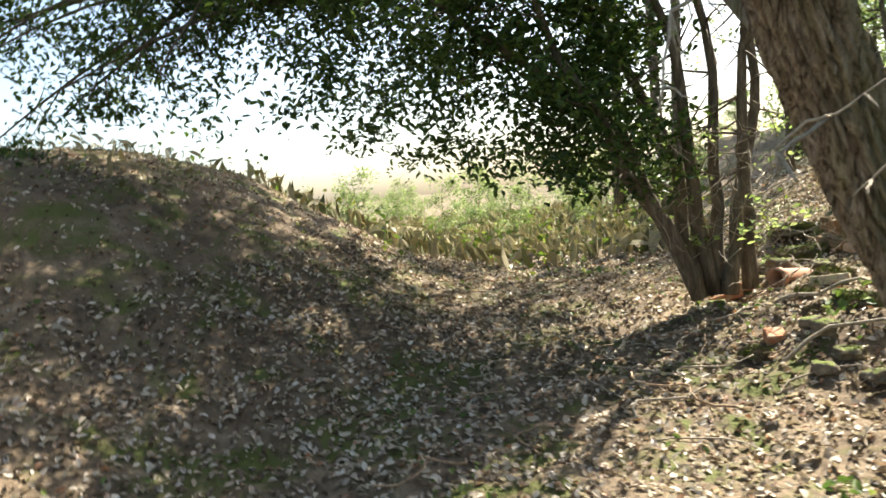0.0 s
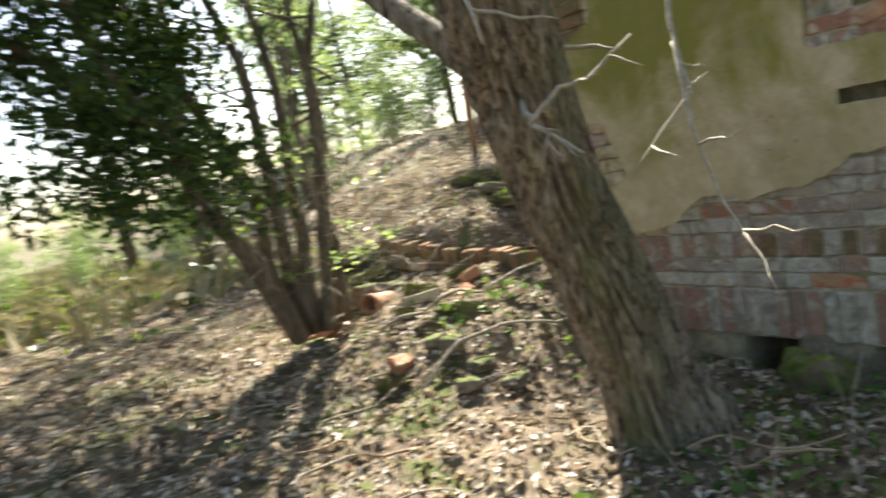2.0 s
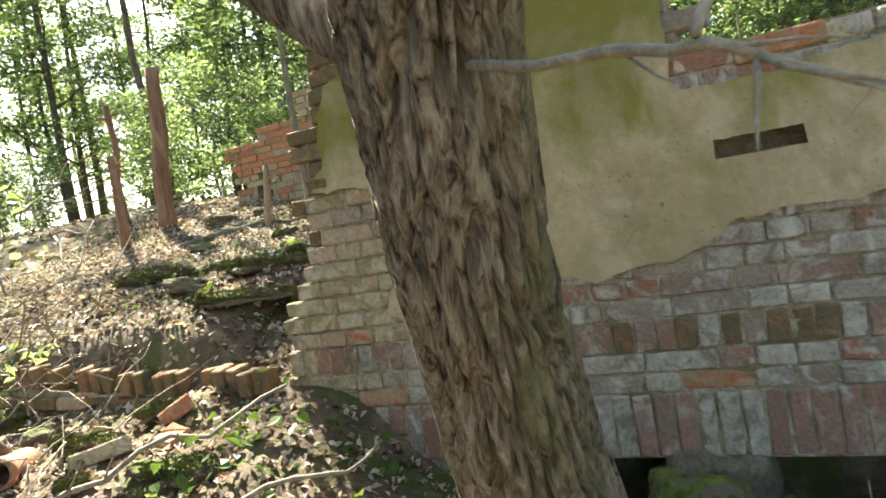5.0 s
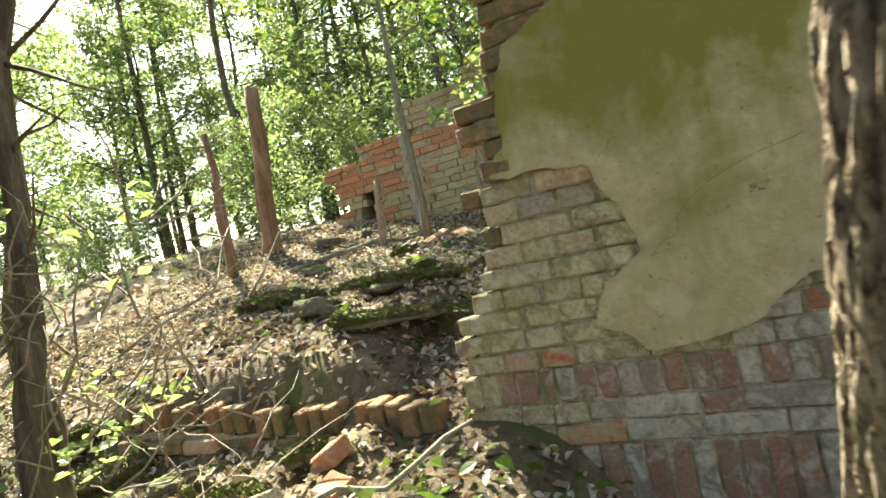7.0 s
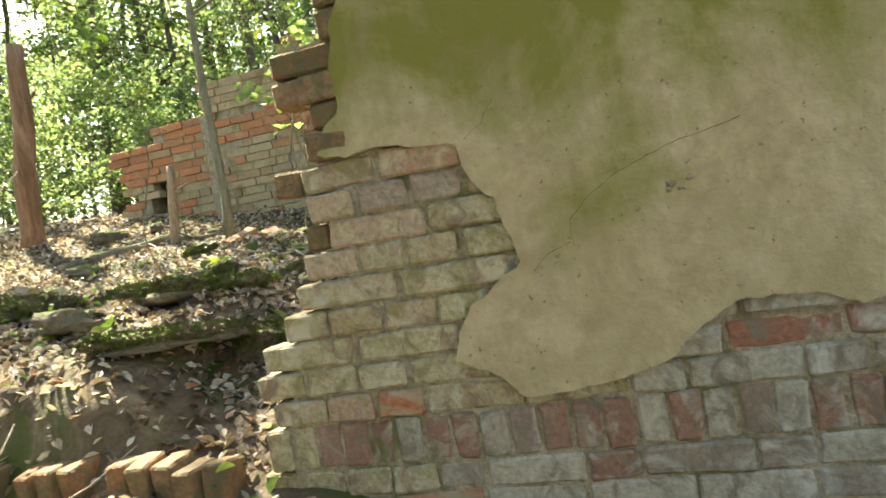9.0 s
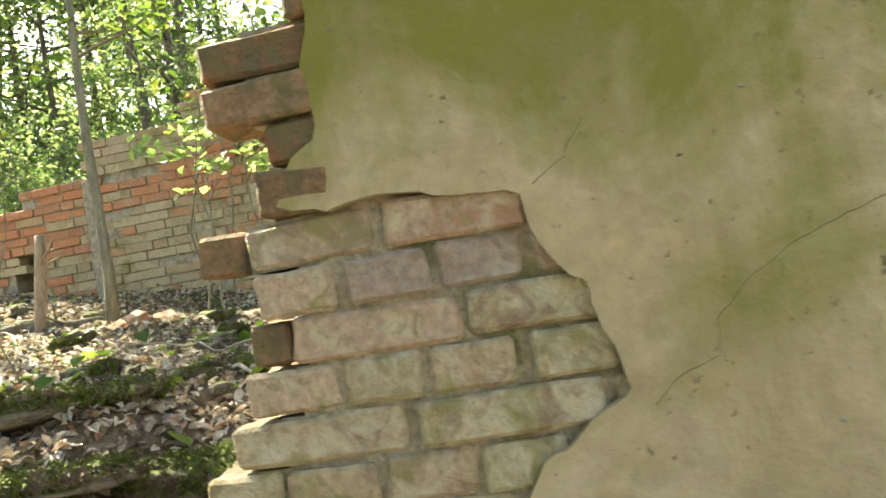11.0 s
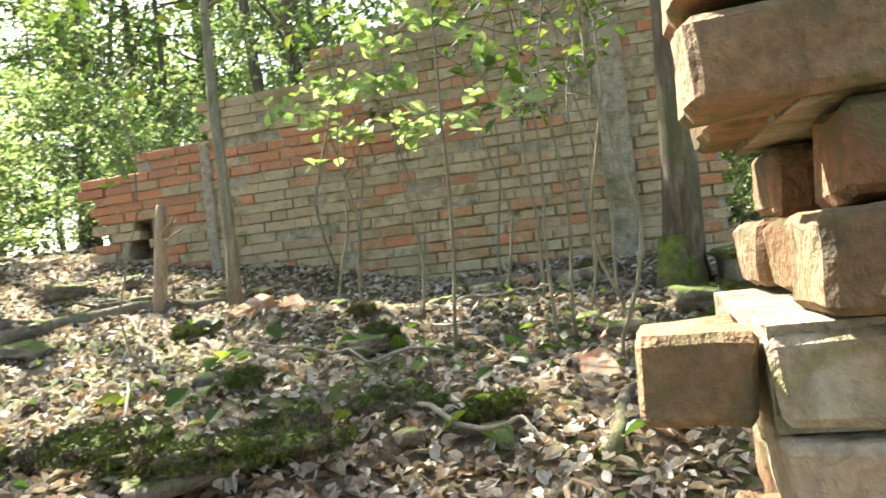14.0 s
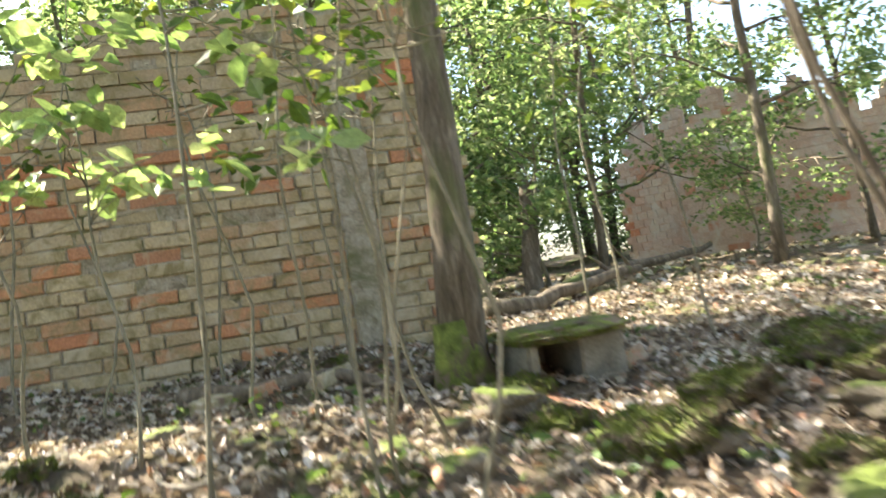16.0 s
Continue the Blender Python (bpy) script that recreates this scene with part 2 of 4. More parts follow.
BRICK_EARTH = material("earth_stained_brick", [(0.0, (0.2, 0.13, 0.075)), (0.4, (0.27, 0.16, 0.085)), (0.7, (0.24, 0.115, 0.06)), (1.0, (0.29, 0.2, 0.12))], 14, 0.95, 0.9, 70, pick="object", stain=((0.13, 0.1, 0.06), (0.14, 0.12, 0.06)), stain_scale=6, stain_lo=0.48, stain_hi=0.62, bump_dist=0.02)
CLAY = material("clay_pipe_glaze", [(0.3, (0.25, 0.12, 0.07)), (0.7, (0.4, 0.22, 0.13))], 8, 0.7, 0.3, 60)


# ---- builders ----
rnd = random.Random(7)
rng = np.random.default_rng(11)


def smooth(a, b, v):
    t = np.clip((v - a) / (b - a), 0, 1)
    return t * t * (3 - 2 * t)


def mesh_of(bm, name, mat, shade=False):
    me = bpy.data.meshes.new(name)
    bm.to_mesh(me)
    bm.free()
    me.materials.append(mat)
    if shade:
        for p in me.polygons:
            p.use_smooth = True
    return me


def part(name, bm, mat, parent, label="", shade=True):
    ob = new(name, bm if isinstance(bm, bpy.types.Mesh) else mesh_of(bm, name, mat, shade))
    ob.parent = parent
    return tagged(ob, label)


def thing(name, at, label, category, group="", kind=""):
    ob = new(name)
    ob.empty_display_size = 0.1
    ob.matrix_basis = Matrix.Translation(at)
    return tagged(ob, label, category, group, kind)


def ground_z(x, y):
    """Height of the ground."""
    x, y = np.asarray(x, float), np.asarray(y, float)
    dell = -0.25 + 0.36 * smooth(3.4, 7.5, y)
    reach = smooth(1.0, 5.5, y)
    foot = 0.1 + 0.8 * smooth(3.0, 6.5, y)
    bank = (0.7 + 1.1 * reach) * smooth(0, 1, (foot - x) / 4.2) * (1 - 0.9 * smooth(8.3, 12, y))
    low = dell + bank
    hill = np.interp(x, [2.0, 2.7, 3.2, 3.7, 4.1, 5.0, 7.2, 8.2, 12, 20], [-0.1, 0.1, 0.22, 0.38, 0.52, 0.74, 0.98, 1.12, 1.3, 1.6])
    hill = hill + (0.04 + 0.06 * smooth(5, 7.5, x)) * np.clip(y - 5.2, -1, 6) * smooth(2.4, 5, x)
    hill = hill - 0.13 * np.exp(-((y - 6.5) / 0.8) ** 2) * smooth(6.2, 7.6, x)
    step = smooth(5.4, 5.7, y) * (1 - smooth(6.9, 7.6, y))
    hill = hill + step * (0.2 * smooth(3.6, 3.75, x) * (1 - smooth(4.2, 5.2, x)) - 0.12 * smooth(2.9, 3.3, x) * (1 - smooth(3.55, 3.62, x)))
    hill = hill - 0.1 * np.exp(-((x - 3.65) / 0.5) ** 2 - ((y - 5.1) / 0.35) ** 2)
    w = np.maximum(smooth(4.1, 4.95, y), smooth(3.96, 4.1, x)) * smooth(1.9, 2.7, x)
    w = w * (1 - 0.55 * smooth(9, 14, y) * (1 - smooth(4, 7, x)))
    low = low - 0.4 * smooth(3.69, 3.74, x) * (1 - smooth(3.86, 3.98, x)) * (1 - smooth(3.6, 3.75, y)) * smooth(2.1, 2.3, y)
    far = smooth(25, 60, np.hypot(x - 4, y - 4))
    return (low * (1 - w) + np.maximum(hill, low) * w) * (1 - far) + 0.8 * far


def wobble(x, y):
    p = Vector((x, y, 0))
    d = math.hypot(x - 3, y - 4)
    return (noise.noise(p * 1.3) * 0.06 + noise.noise(p * 4.5) * 0.04 + noise.noise(p * 12) * 0.018) * (1 if d < 12 else 3)


def floor_at(x, y):
    return float(ground_z(x, y)) + wobble(x, y)


def tube(bm, pts, radii, seg=8, rough=0.0, ridges=0, depth=0.0, cap=True):
    """A tapered limb along pts; ridges of depth run along it as furrowed bark."""
    pts = [Vector(p) for p in pts]
    rings = []
    side = None
    off = rnd.uniform(0, 50)
    for i, p in enumerate(pts):
        d = (pts[min(i + 1, len(pts) - 1)] - pts[max(i - 1, 0)]).normalized()
        if side is None:
            side = d.orthogonal().normalized()
        side = (side - d * side.dot(d)).normalized()
        other = d.cross(side)
        ring = []
        for j in range(seg):
            a = 2 * math.pi * j / seg
            r = radii[i]
            if rough:
                r *= 1 + rough * noise.noise(Vector((math.cos(a) * 1.5 + off, math.sin(a) * 1.5, p.z * 2.2 + p.x)))
            if ridges:
                v = noise.noise(Vector((math.cos(a) * ridges, math.sin(a) * ridges, p.z * 3.2 + off)))
                w = noise.noise(Vector((math.cos(a) * ridges * 2.1, math.sin(a) * ridges * 2.1, p.z * 7 + off)))
                r += depth * (min(1.0, 4.5 * abs(v)) - 0.65) + depth * 0.3 * min(1.0, 4 * abs(w))
            ring.append(bm.verts.new(p + (side * math.cos(a) + other * math.sin(a)) * r))
        rings.append(ring)
    for a, b in zip(rings, rings[1:]):
        for j in range(seg):
            bm.faces.new((a[j], a[(j + 1) % seg], b[(j + 1) % seg], b[j]))
    if cap:
        bm.faces.new(rings[-1])
        bm.faces.new(rings[0][::-1])
    return bm


def bend(a, b, n=6, sway=0.1, sag=0.0):
    """Points from a to b that wander like wood."""
    a, b = Vector(a), Vector(b)
    length = (b - a).length
    o = Vector((rnd.uniform(-9, 9), rnd.uniform(-9, 9), rnd.uniform(-9, 9)))
    out = []
    for i in range(n + 1):
        t = i / n
        w = noise.noise_vector(o + Vector((t * 2.3, 0, 0))) * sway * length * math.sin(math.pi * min(t, 0.98))
        out.append(a.lerp(b, t) + w - Vector((0, 0, sag * math.sin(math.pi * t))))
    return out


def leaves_mesh(name, centres, size, mat, flat=0.0, hang=0.0, slim=0.55, seed=1):
    """Many folded leaves as one mesh. flat: how level they lie. hang: how far their tips droop."""
    g = np.random.default_rng(seed)
    c = np.asarray(centres, float)
    n = len(c)
    s = np.asarray(size)[:, None] if np.ndim(size) else np.full((n, 1), size) * g.uniform(0.6, 1.35, (n, 1))
    nor = g.normal(size=(n, 3))
    nor[:, 2] = np.abs(nor[:, 2]) + flat
    nor /= np.linalg.norm(nor, axis=1)[:, None]
    ax = g.normal(size=(n, 3))
    ax[:, 2] -= hang
    ax -= nor * (ax * nor).sum(1)[:, None]
    ax /= np.linalg.norm(ax, axis=1)[:, None]
    sd = np.cross(nor, ax)
    lift = g.uniform(0.02, 0.3, (n, 1))
    quad = [-ax * 0.5, -ax * 0.12 + sd * slim * 0.5 + nor * lift, ax * 0.2 + sd * slim * 0.42 + nor * lift, ax * 0.55,
            ax * 0.2 - sd * slim * 0.42 + nor * lift, -ax * 0.12 - sd * slim * 0.5 + nor * lift]
    v = np.stack([c + q * s for q in quad], 1).reshape(-1, 3)
    b = np.arange(n)[:, None] * 6
    f = np.concatenate([b + np.array([0, 1, 2, 3]), b + np.array([0, 3, 4, 5])], 1).reshape(-1, 4)
    me = bpy.data.meshes.new(name)
    me.from_pydata(v.tolist(), [], f.tolist())
    me.materials.append(mat)
    return me


def rock(at, size, seed, sub=3, flatten=0.75, rough=0.28):
    bm = bmesh.new()
    bmesh.ops.create_icosphere(bm, subdivisions=sub, radius=1)
    o = Vector((seed * 3.7, seed * 1.3, 0))
    for v in bm.verts:
        d = v.co.normalized()
        box = 1 / max(abs(d.x), abs(d.y), abs(d.z)) * 0.5 + 0.45
        r = box * (1 + rough * noise.noise(d * 1.6 + o) + 0.14 * noise.noise(d * 4 + o) + 0.09 * noise.noise(d * 11 + o))
        v.co = Vector((d.x * size[0], d.y * size[1], d.z * size[2] * flatten)) * r * 0.5
    return bm


# ---- ground ----
def spread_axis(lo, hi, step, out_lo, out_hi):
    mid = list(np.arange(lo, hi + 1e-6, step))
    a, d, left = lo, step, []
    while a > out_lo:
        d *= 1.18
        a -= d
        left.append(a)
    b, d, right = hi, step, []
    while b < out_hi:
        d *= 1.18
        b += d
        right.append(b)
    return np.array(left[::-1] + mid + right)


gx, gy = spread_axis(-3.5, 9.0, 0.06, -400, 400), spread_axis(0.5, 9.5, 0.06, -400, 400)
GX, GY = np.meshgrid(gx, gy)
GZ = ground_z(GX, GY)
verts = [(x, y, z + wobble(x, y)) for x, y, z in zip(GX.ravel().tolist(), GY.ravel().tolist(), GZ.ravel().tolist())]
nx = len(gx)
faces = [(j * nx + i, j * nx + i + 1, (j + 1) * nx + i + 1, (j + 1) * nx + i) for j in range(len(gy) - 1) for i in range(nx - 1)]
gm = bpy.data.meshes.new("ground")
gm.from_pydata(verts, [], faces)
gm.materials.append(SOIL)
for p in gm.polygons:
    p.use_smooth = True
ground = tagged(new("ground", gm), "brown woodland soil sloping between earth banks", "ground", kind="structure")

# ---- brick stock ----
STOCK = {}


def brick_mesh(kind, mat, size, var):
    key = (kind, mat.name, var)
    if key not in STOCK:
        r = random.Random(len(STOCK) + 5)
        bm = bmesh.new()
        bmesh.ops.create_cube(bm, size=1)
        for v in bm.verts:
            v.co = Vector((v.co.x * size[0], v.co.y * size[1], v.co.z * size[2]))
            v.co += Vector((r.uniform(-1, 1) * 0.004, r.uniform(-1, 1) * 0.004, r.uniform(-1, 1) * 0.003))
        bmesh.ops.bevel(bm, geom=bm.edges[:], offset=0.007, segments=1, affect="EDGES")
        bmesh.ops.subdivide_edges(bm, edges=[e for e in bm.edges if e.calc_length() > 0.03], cuts=2, use_grid_fill=True)
        o = Vector((r.uniform(0, 99), 0, 0))
        for v in bm.verts:
            edge = abs(v.co.x) / size[0] + abs(v.co.z) / size[2]
            v.co += noise.noise_vector(v.co * 22 + o) * (0.004 if edge < 0.75 else 0.007)
        me = mesh_of(bm, "brick", mat)
        STOCK[key] = me
    return STOCK[key]


SIZES = {"stretcher": (0.248, 0.12, 0.07), "header": (0.121, 0.12, 0.07), "upright": (0.069, 0.12, 0.119), "soldier": (0.069, 0.12, 0.24), "long": (0.245, 0.12, 0.066)}


def lay(parent, kind, mat, at, turn=90, tip=0.0, name="brick"):
    """One brick with its centre at the place given."""
    ob = new(name, brick_mesh(kind, mat, SIZES[kind], rnd.randrange(5)))
    ob.parent = parent
    ob.matrix_basis = pose(*at, tip + rnd.uniform(-1, 1), rnd.uniform(-1.2, 1.2), turn + rnd.uniform(-1.2, 1.2))
    return ob


def boxes(bm, x0, x1, y0, y1, z0, z1):
    c = [bm.verts.new((x, y, z)) for z in (z0, z1) for y in (y0, y1) for x in (x0, x1)]
    for f in ((0, 2, 3, 1), (4, 5, 7, 6), (0, 1, 5, 4), (2, 6, 7, 3), (0, 4, 6, 2), (1, 3, 7, 5)):
        bm.faces.new([c[i] for i in f])


# ---- plastered wall ----
WX, THICK = 3.65, 0.37
COURSES = [(-0.085, 0.25, "soldier"), (0.165, 0.0775, "stretcher"), (0.2425, 0.0775, "header"), (0.32, 0.125, "upright")]
z = 0.445
while z < 2.3:
    COURSES.append((z, 0.077, "stretcher" if len(COURSES) % 3 else "header"))
    z += 0.077


def wall_end(zm):
    return float(np.interp(zm, [0.0, 0.3, 0.45, 0.6, 0.715, 0.79, 0.87, 0.945, 1.02, 1.1, 1.18, 1.25, 1.33, 1.41, 1.46, 2.3], [5.08, 5.05, 5.0, 4.98, 4.9, 4.83, 4.79, 4.77, 4.76, 4.84, 4.74, 4.71, 4.8, 4.8, 4.66, 4.57]))


def wall_right(zm):
    """Where the course stops on the side of the broken-down stretch."""
    return 1.0 if zm < 1.29 else (3.12 + 0.03 * math.sin(zm * 17) if zm > 1.36 else 1.0)


OUTLINE = [(4.2, 2.3), (4.22, 1.9), (4.3, 1.68), (4.4, 1.64), (4.52, 1.6), (4.58, 1.46), (4.6, 1.36), (4.6, 1.27), (4.655, 1.2), (4.67, 1.155), (4.6, 1.135), (4.5, 1.15), (4.4, 1.125), (4.305, 1.115), (4.3, 1.05), (4.235, 0.95), (4.21, 0.86), (4.2, 0.8), (4.28, 0.755),
           (4.34, 0.71), (4.385, 0.64), (4.405, 0.585), (4.33, 0.55), (4.24, 0.47), (4.05, 0.49), (3.9, 0.53), (3.84, 0.6), (3.73, 0.645), (3.6, 0.64), (3.5, 0.6), (3.36, 0.645), (3.2, 0.66), (3.1, 0.69), (2.98, 0.77), (2.8, 0.79), (2.62, 0.78), (2.48, 0.82), (2.32, 0.81), (2.1, 0.9), (1.6, 0.88), (1.02, 0.9),
           (1.02, 1.33), (1.8, 1.32), (2.4, 1.285), (2.74, 1.25), (2.95, 1.235), (3.12, 1.255), (3.13, 1.4), (3.11, 1.7), (3.14, 2.0), (3.1, 2.3)]
OUTLINE = [(y + (0.025 if y > 4.1 else 0.0), zz) for y, zz in OUTLINE]
NICHE = [(3.02, 0.985), (3.02, 1.05), (2.74, 1.05), (2.73, 0.985)]


def inside(y, zz, poly):
    hit = False
    for (y1, z1), (y2, z2) in zip(poly, poly[1:] + poly[:1]):
        if (z1 > zz) != (z2 > zz) and y < (y2 - y1) * (zz - z1) / (z2 - z1) + y1:
            hit = not hit
    return hit


core = bmesh.new()
for z0, h, kind in COURSES:
    e, r = wall_end(z0 + h / 2) - 0.07, wall_right(z0 + h / 2)
    if z0 - 0.001 < 1.05 and z0 + h > 0.99:
        boxes(core, WX + 0.01, WX + THICK - 0.012, 3.03, e, z0, z0 + h)
        boxes(core, WX + 0.01, WX + THICK - 0.012, r, 2.73, z0, z0 + h)
        boxes(core, WX + 0.13, WX + THICK - 0.012, 2.73, 3.03, z0, z0 + h)
    else:
        boxes(core, WX + 0.01, WX + THICK - 0.012, r, e, z0, z0 + h)
boxes(core, WX + 0.02, WX + THICK, 3.66, 4.95, -0.6, -0.087)
boxes(core, WX + 0.02, WX + THICK, 1.0, 2.2, -0.6, -0.087)
wall_1 = tagged(new("wall_1", mesh_of(core, "wall_1", MORTAR)), "ruined brick wall with ochre plaster flaking off", "wall", kind="structure")

# bared patch at the broken end, course by course: (where a brick begins, where it stops, its stuff)
BOND = {0.4835: ((4.979, 4.82, 0), (4.812, 4.68, 1), (4.669, 4.545, 2)),
        0.5605: ((5.014, 4.873, 0), (4.861, 4.718, 0), (4.706, 4.579, 0)),
        0.6375: ((4.98, 4.705, 0), (4.692, 4.413, 0)),
        0.7145: ((4.898, 4.775, 0), (4.764, 4.62, 0), (4.605, 4.47, 0), (4.458, 4.33, 0)),
        0.7915: ((4.84, 4.56, 0), (4.543, 4.26, 0)),
        0.8685: ((4.807, 4.663, 1), (4.65, 4.523, 0), (4.509, 4.383, 0), (4.358, 4.23, 0)),
        0.9455: ((4.796, 4.727, 4), (4.719, 4.454, 1), (4.442, 4.19, 0)),
        1.0225: ((4.762, 4.64, 1), (4.62, 4.49, 3), (4.474, 4.345, 3)),
        1.0995: ((4.86, 4.776, 4), (4.768, 4.562, 0), (4.545, 4.33, 1))}
BRICK_LILAC = material("lilac_grey_brick", [(0.0, (0.32, 0.25, 0.2)), (0.5, (0.37, 0.3, 0.24)), (1.0, (0.3, 0.22, 0.17))], 14, 0.92, 0.8, 70, pick="object", stain=((0.4, 0.35, 0.26), (0.24, 0.18, 0.12)), stain_scale=9, stain_lo=0.52, stain_hi=0.7, bump_dist=0.02)
BRICK_BLUSH = material("pink_stained_brick", [(0.0, (0.42, 0.31, 0.22)), (0.5, (0.45, 0.35, 0.25)), (1.0, (0.36, 0.24, 0.17))], 14, 0.92, 0.8, 70, pick="object", stain=((0.36, 0.22, 0.14), (0.46, 0.4, 0.26), (0.25, 0.22, 0.1)), stain_scale=9, stain_lo=0.55, stain_hi=0.66, bump_dist=0.02)
bonded = {}
for zc, bricks in BOND.items():
    for a, b, what in bricks:
        length = a - b
        k = "stretcher" if length > 0.19 else "header"
        ob = lay(wall_1, k, (BRICK, BRICK_BLUSH, BRICK_RED, BRICK_LILAC, BRICK_EARTH)[what], (WX + 0.06 + rnd.uniform(-0.007, 0.004) + (0.02 if length < 0.1 else 0), (a + b) / 2, zc))
        ob.matrix_basis = ob.matrix_basis @ Matrix.Diagonal((length / SIZES[k][0], 1, 1, 1))
    bonded[zc] = bricks[-1][1] - 0.012

for z0, h, kind in COURSES:
    zm = z0 + h / 2
    e, y = wall_end(zm) + rnd.uniform(-0.01, 0.012), wall_right(zm)
    first = True
    wide = {"soldier": 0.077, "upright": 0.077}.get(kind)
    at_y = e
    for zc, stop in bonded.items():
        if abs(zm - zc) < 0.03:
            at_y, first = stop, False
    while at_y > y + 0.05:
        k = kind if wide else ("stretcher" if rnd.random() < 0.62 else "header")
        if first and not wide and 1.33 < zm < 1.42:
            k = "stretcher"
        step = wide or (0.257 if k == "stretcher" else 0.13)
        yc = at_y - step / 2
        corners = [(yc + a * step / 2, zm + b * h / 2) for a in (-1, 0, 1) for b in (-1, 0, 1)]
        if not all(inside(*c, OUTLINE) for c in corners) and yc > 1.6:
            m = BRICK if yc > (4.6 if zm < 0.46 else 4.05) else BRICK_GREY
            if kind == "upright" and yc < 3.5 and rnd.random() < 0.45:
                m = BRICK_EARTH
            elif kind in ("soldier", "upright") and rnd.random() < 0.4:
                m = BRICK_DULL
            elif rnd.random() < 0.035 and not first:
                m = BRICK_RED
            elif first and zm > 1.06:
                m = BRICK_EARTH
            lay(wall_1, k, m, (WX + 0.06 + rnd.uniform(-0.006, 0.008) - (0.012 if first and rnd.random() < 0.5 else 0), yc, zm))
        at_y -= step
        first = False
    if not wide:
        for dx in (0.19, 0.315):
            lay(wall_1, "stretcher", BRICK_EARTH if zm > 0.8 or rnd.random() < 0.5 else BRICK_BLUSH, (WX + dx, (min(e, 4.77) if zm > 0.75 else e) - 0.13 + rnd.uniform(-0.07, 0.03), zm))
for i in range(26):
    lay(wall_1, "header", BRICK_RED if i % 2 else BRICK, (WX + 0.06 + 0.13 * (i % 3) + rnd.uniform(-0.02, 0.02), 3.02 - (i // 3) * 0.2 + rnd.uniform(-0.05, 0.05), 1.325 + rnd.uniform(-0.005, 0.025)), 90 + rnd.uniform(-14, 14))

pl = bmesh.new()


def ragged(poly, amp):
    out = []
    for (y1, z1), (y2, z2) in zip(poly, poly[1:] + poly[:1]):
        n = max(1, int(math.hypot(y2 - y1, z2 - z1) / 0.018))
        for i in range(n):
            t = i / n
            q = Vector((y1 + (y2 - y1) * t, z1 + (z2 - z1) * t, 0))
            w = noise.noise_vector(q * 16) * amp + noise.noise_vector(q * 45) * amp * 0.5
            out.append((q.x + w.x, q.y + w.y))
    return out


edges = []
for poly, amp in ((OUTLINE, 0.014), (NICHE, 0.004)):
    ring = [pl.verts.new((WX - 0.018, y, zz)) for y, zz in ragged(poly, amp)]
    edges += [pl.edges.new((a, b)) for a, b in zip(ring, ring[1:] + ring[:1])]
bmesh.ops.triangle_fill(pl, edges=edges, use_beauty=True, normal=(-1, 0, 0))
res = bmesh.ops.extrude_face_region(pl, geom=pl.faces[:])
bmesh.ops.translate(pl, verts=[g for g in res["geom"] if isinstance(g, bmesh.types.BMVert)], vec=(0.026, 0, 0))
bmesh.ops.recalc_face_normals(pl, faces=pl.faces[:])
part("plaster", pl, PLASTER, wall_1, "ochre plaster with green algae stains", shade=False)

CRACK = material("dark_crack", [(0.3, (0.07, 0.055, 0.035)), (0.7, (0.13, 0.1, 0.065))], 20, 0.95, 0.2)
for line in (((4.03, 0.94), (4.09, 0.88), (4.1, 0.83), (4.16, 0.81), (4.2, 0.77)), ((4.31, 1.12), (4.26, 1.15), (4.22, 1.21)), ((4.03, 0.94), (3.93, 0.99), (3.82, 1.02), (3.66, 1.05)), ((3.4, 0.7), (3.33, 0.78), (3.24, 0.8)), ((2.6, 1.05), (2.5, 1.15), (2.46, 1.25))):
    bm = bmesh.new()
    dense = []
    for (y1, z1), (y2, z2) in zip(line, line[1:]):
        for i in range(6):
            q = Vector((WX - 0.018, y1 + (y2 - y1) * i / 6, z1 + (z2 - z1) * i / 6))
            dense.append(q + Vector((0, 0.006 * noise.noise(q * 40), 0.006 * noise.noise(q * 40 + Vector((5, 0, 0))))))
    tube(bm, dense, [0.0004 + 0.0011 * abs(noise.noise(q * 12)) for q in dense], 5)
    part("crack", bm, CRACK, wall_1, "hairline crack")
for i, (y, zz, a) in enumerate(((3.85, 0.925, 0.012), (3.81, 0.932, 0.009), (3.83, 0.912, 0.008), (3.86, 0.91, 0.006), (3.35, 0.84, 0.011), (4.1, 1.12, 0.004), (3.95, 0.72, 0.006), (4.42, 1.27, 0.004), (4.0, 1.2, 0.005), (3.7, 0.8, 0.007))):
    chip = rock(None, (0.006, a * 2.2, a * 1.5), i + 40, 2, 1.0, 0.6)
    part("plaster_chip", chip, MORTAR, wall_1, "small chipped spot in the plaster").location = (WX - 0.0175, y, zz)

# mossy pier under the wall between two dark holes
pier = thing("pier_stone", (3.76, 3.2, -0.22), "moss-covered stone pier under the brick wall", "stone")
part("stone", rock((0, 0, 0), (0.34, 0.42, 0.46), 3), STONE, pier)
part("moss", rock((0, 0, 0), (0.36, 0.4, 0.34), 4, rough=0.2), MOSSY, pier, "green moss cushion").location = (-0.1, 0.05, -0.02)

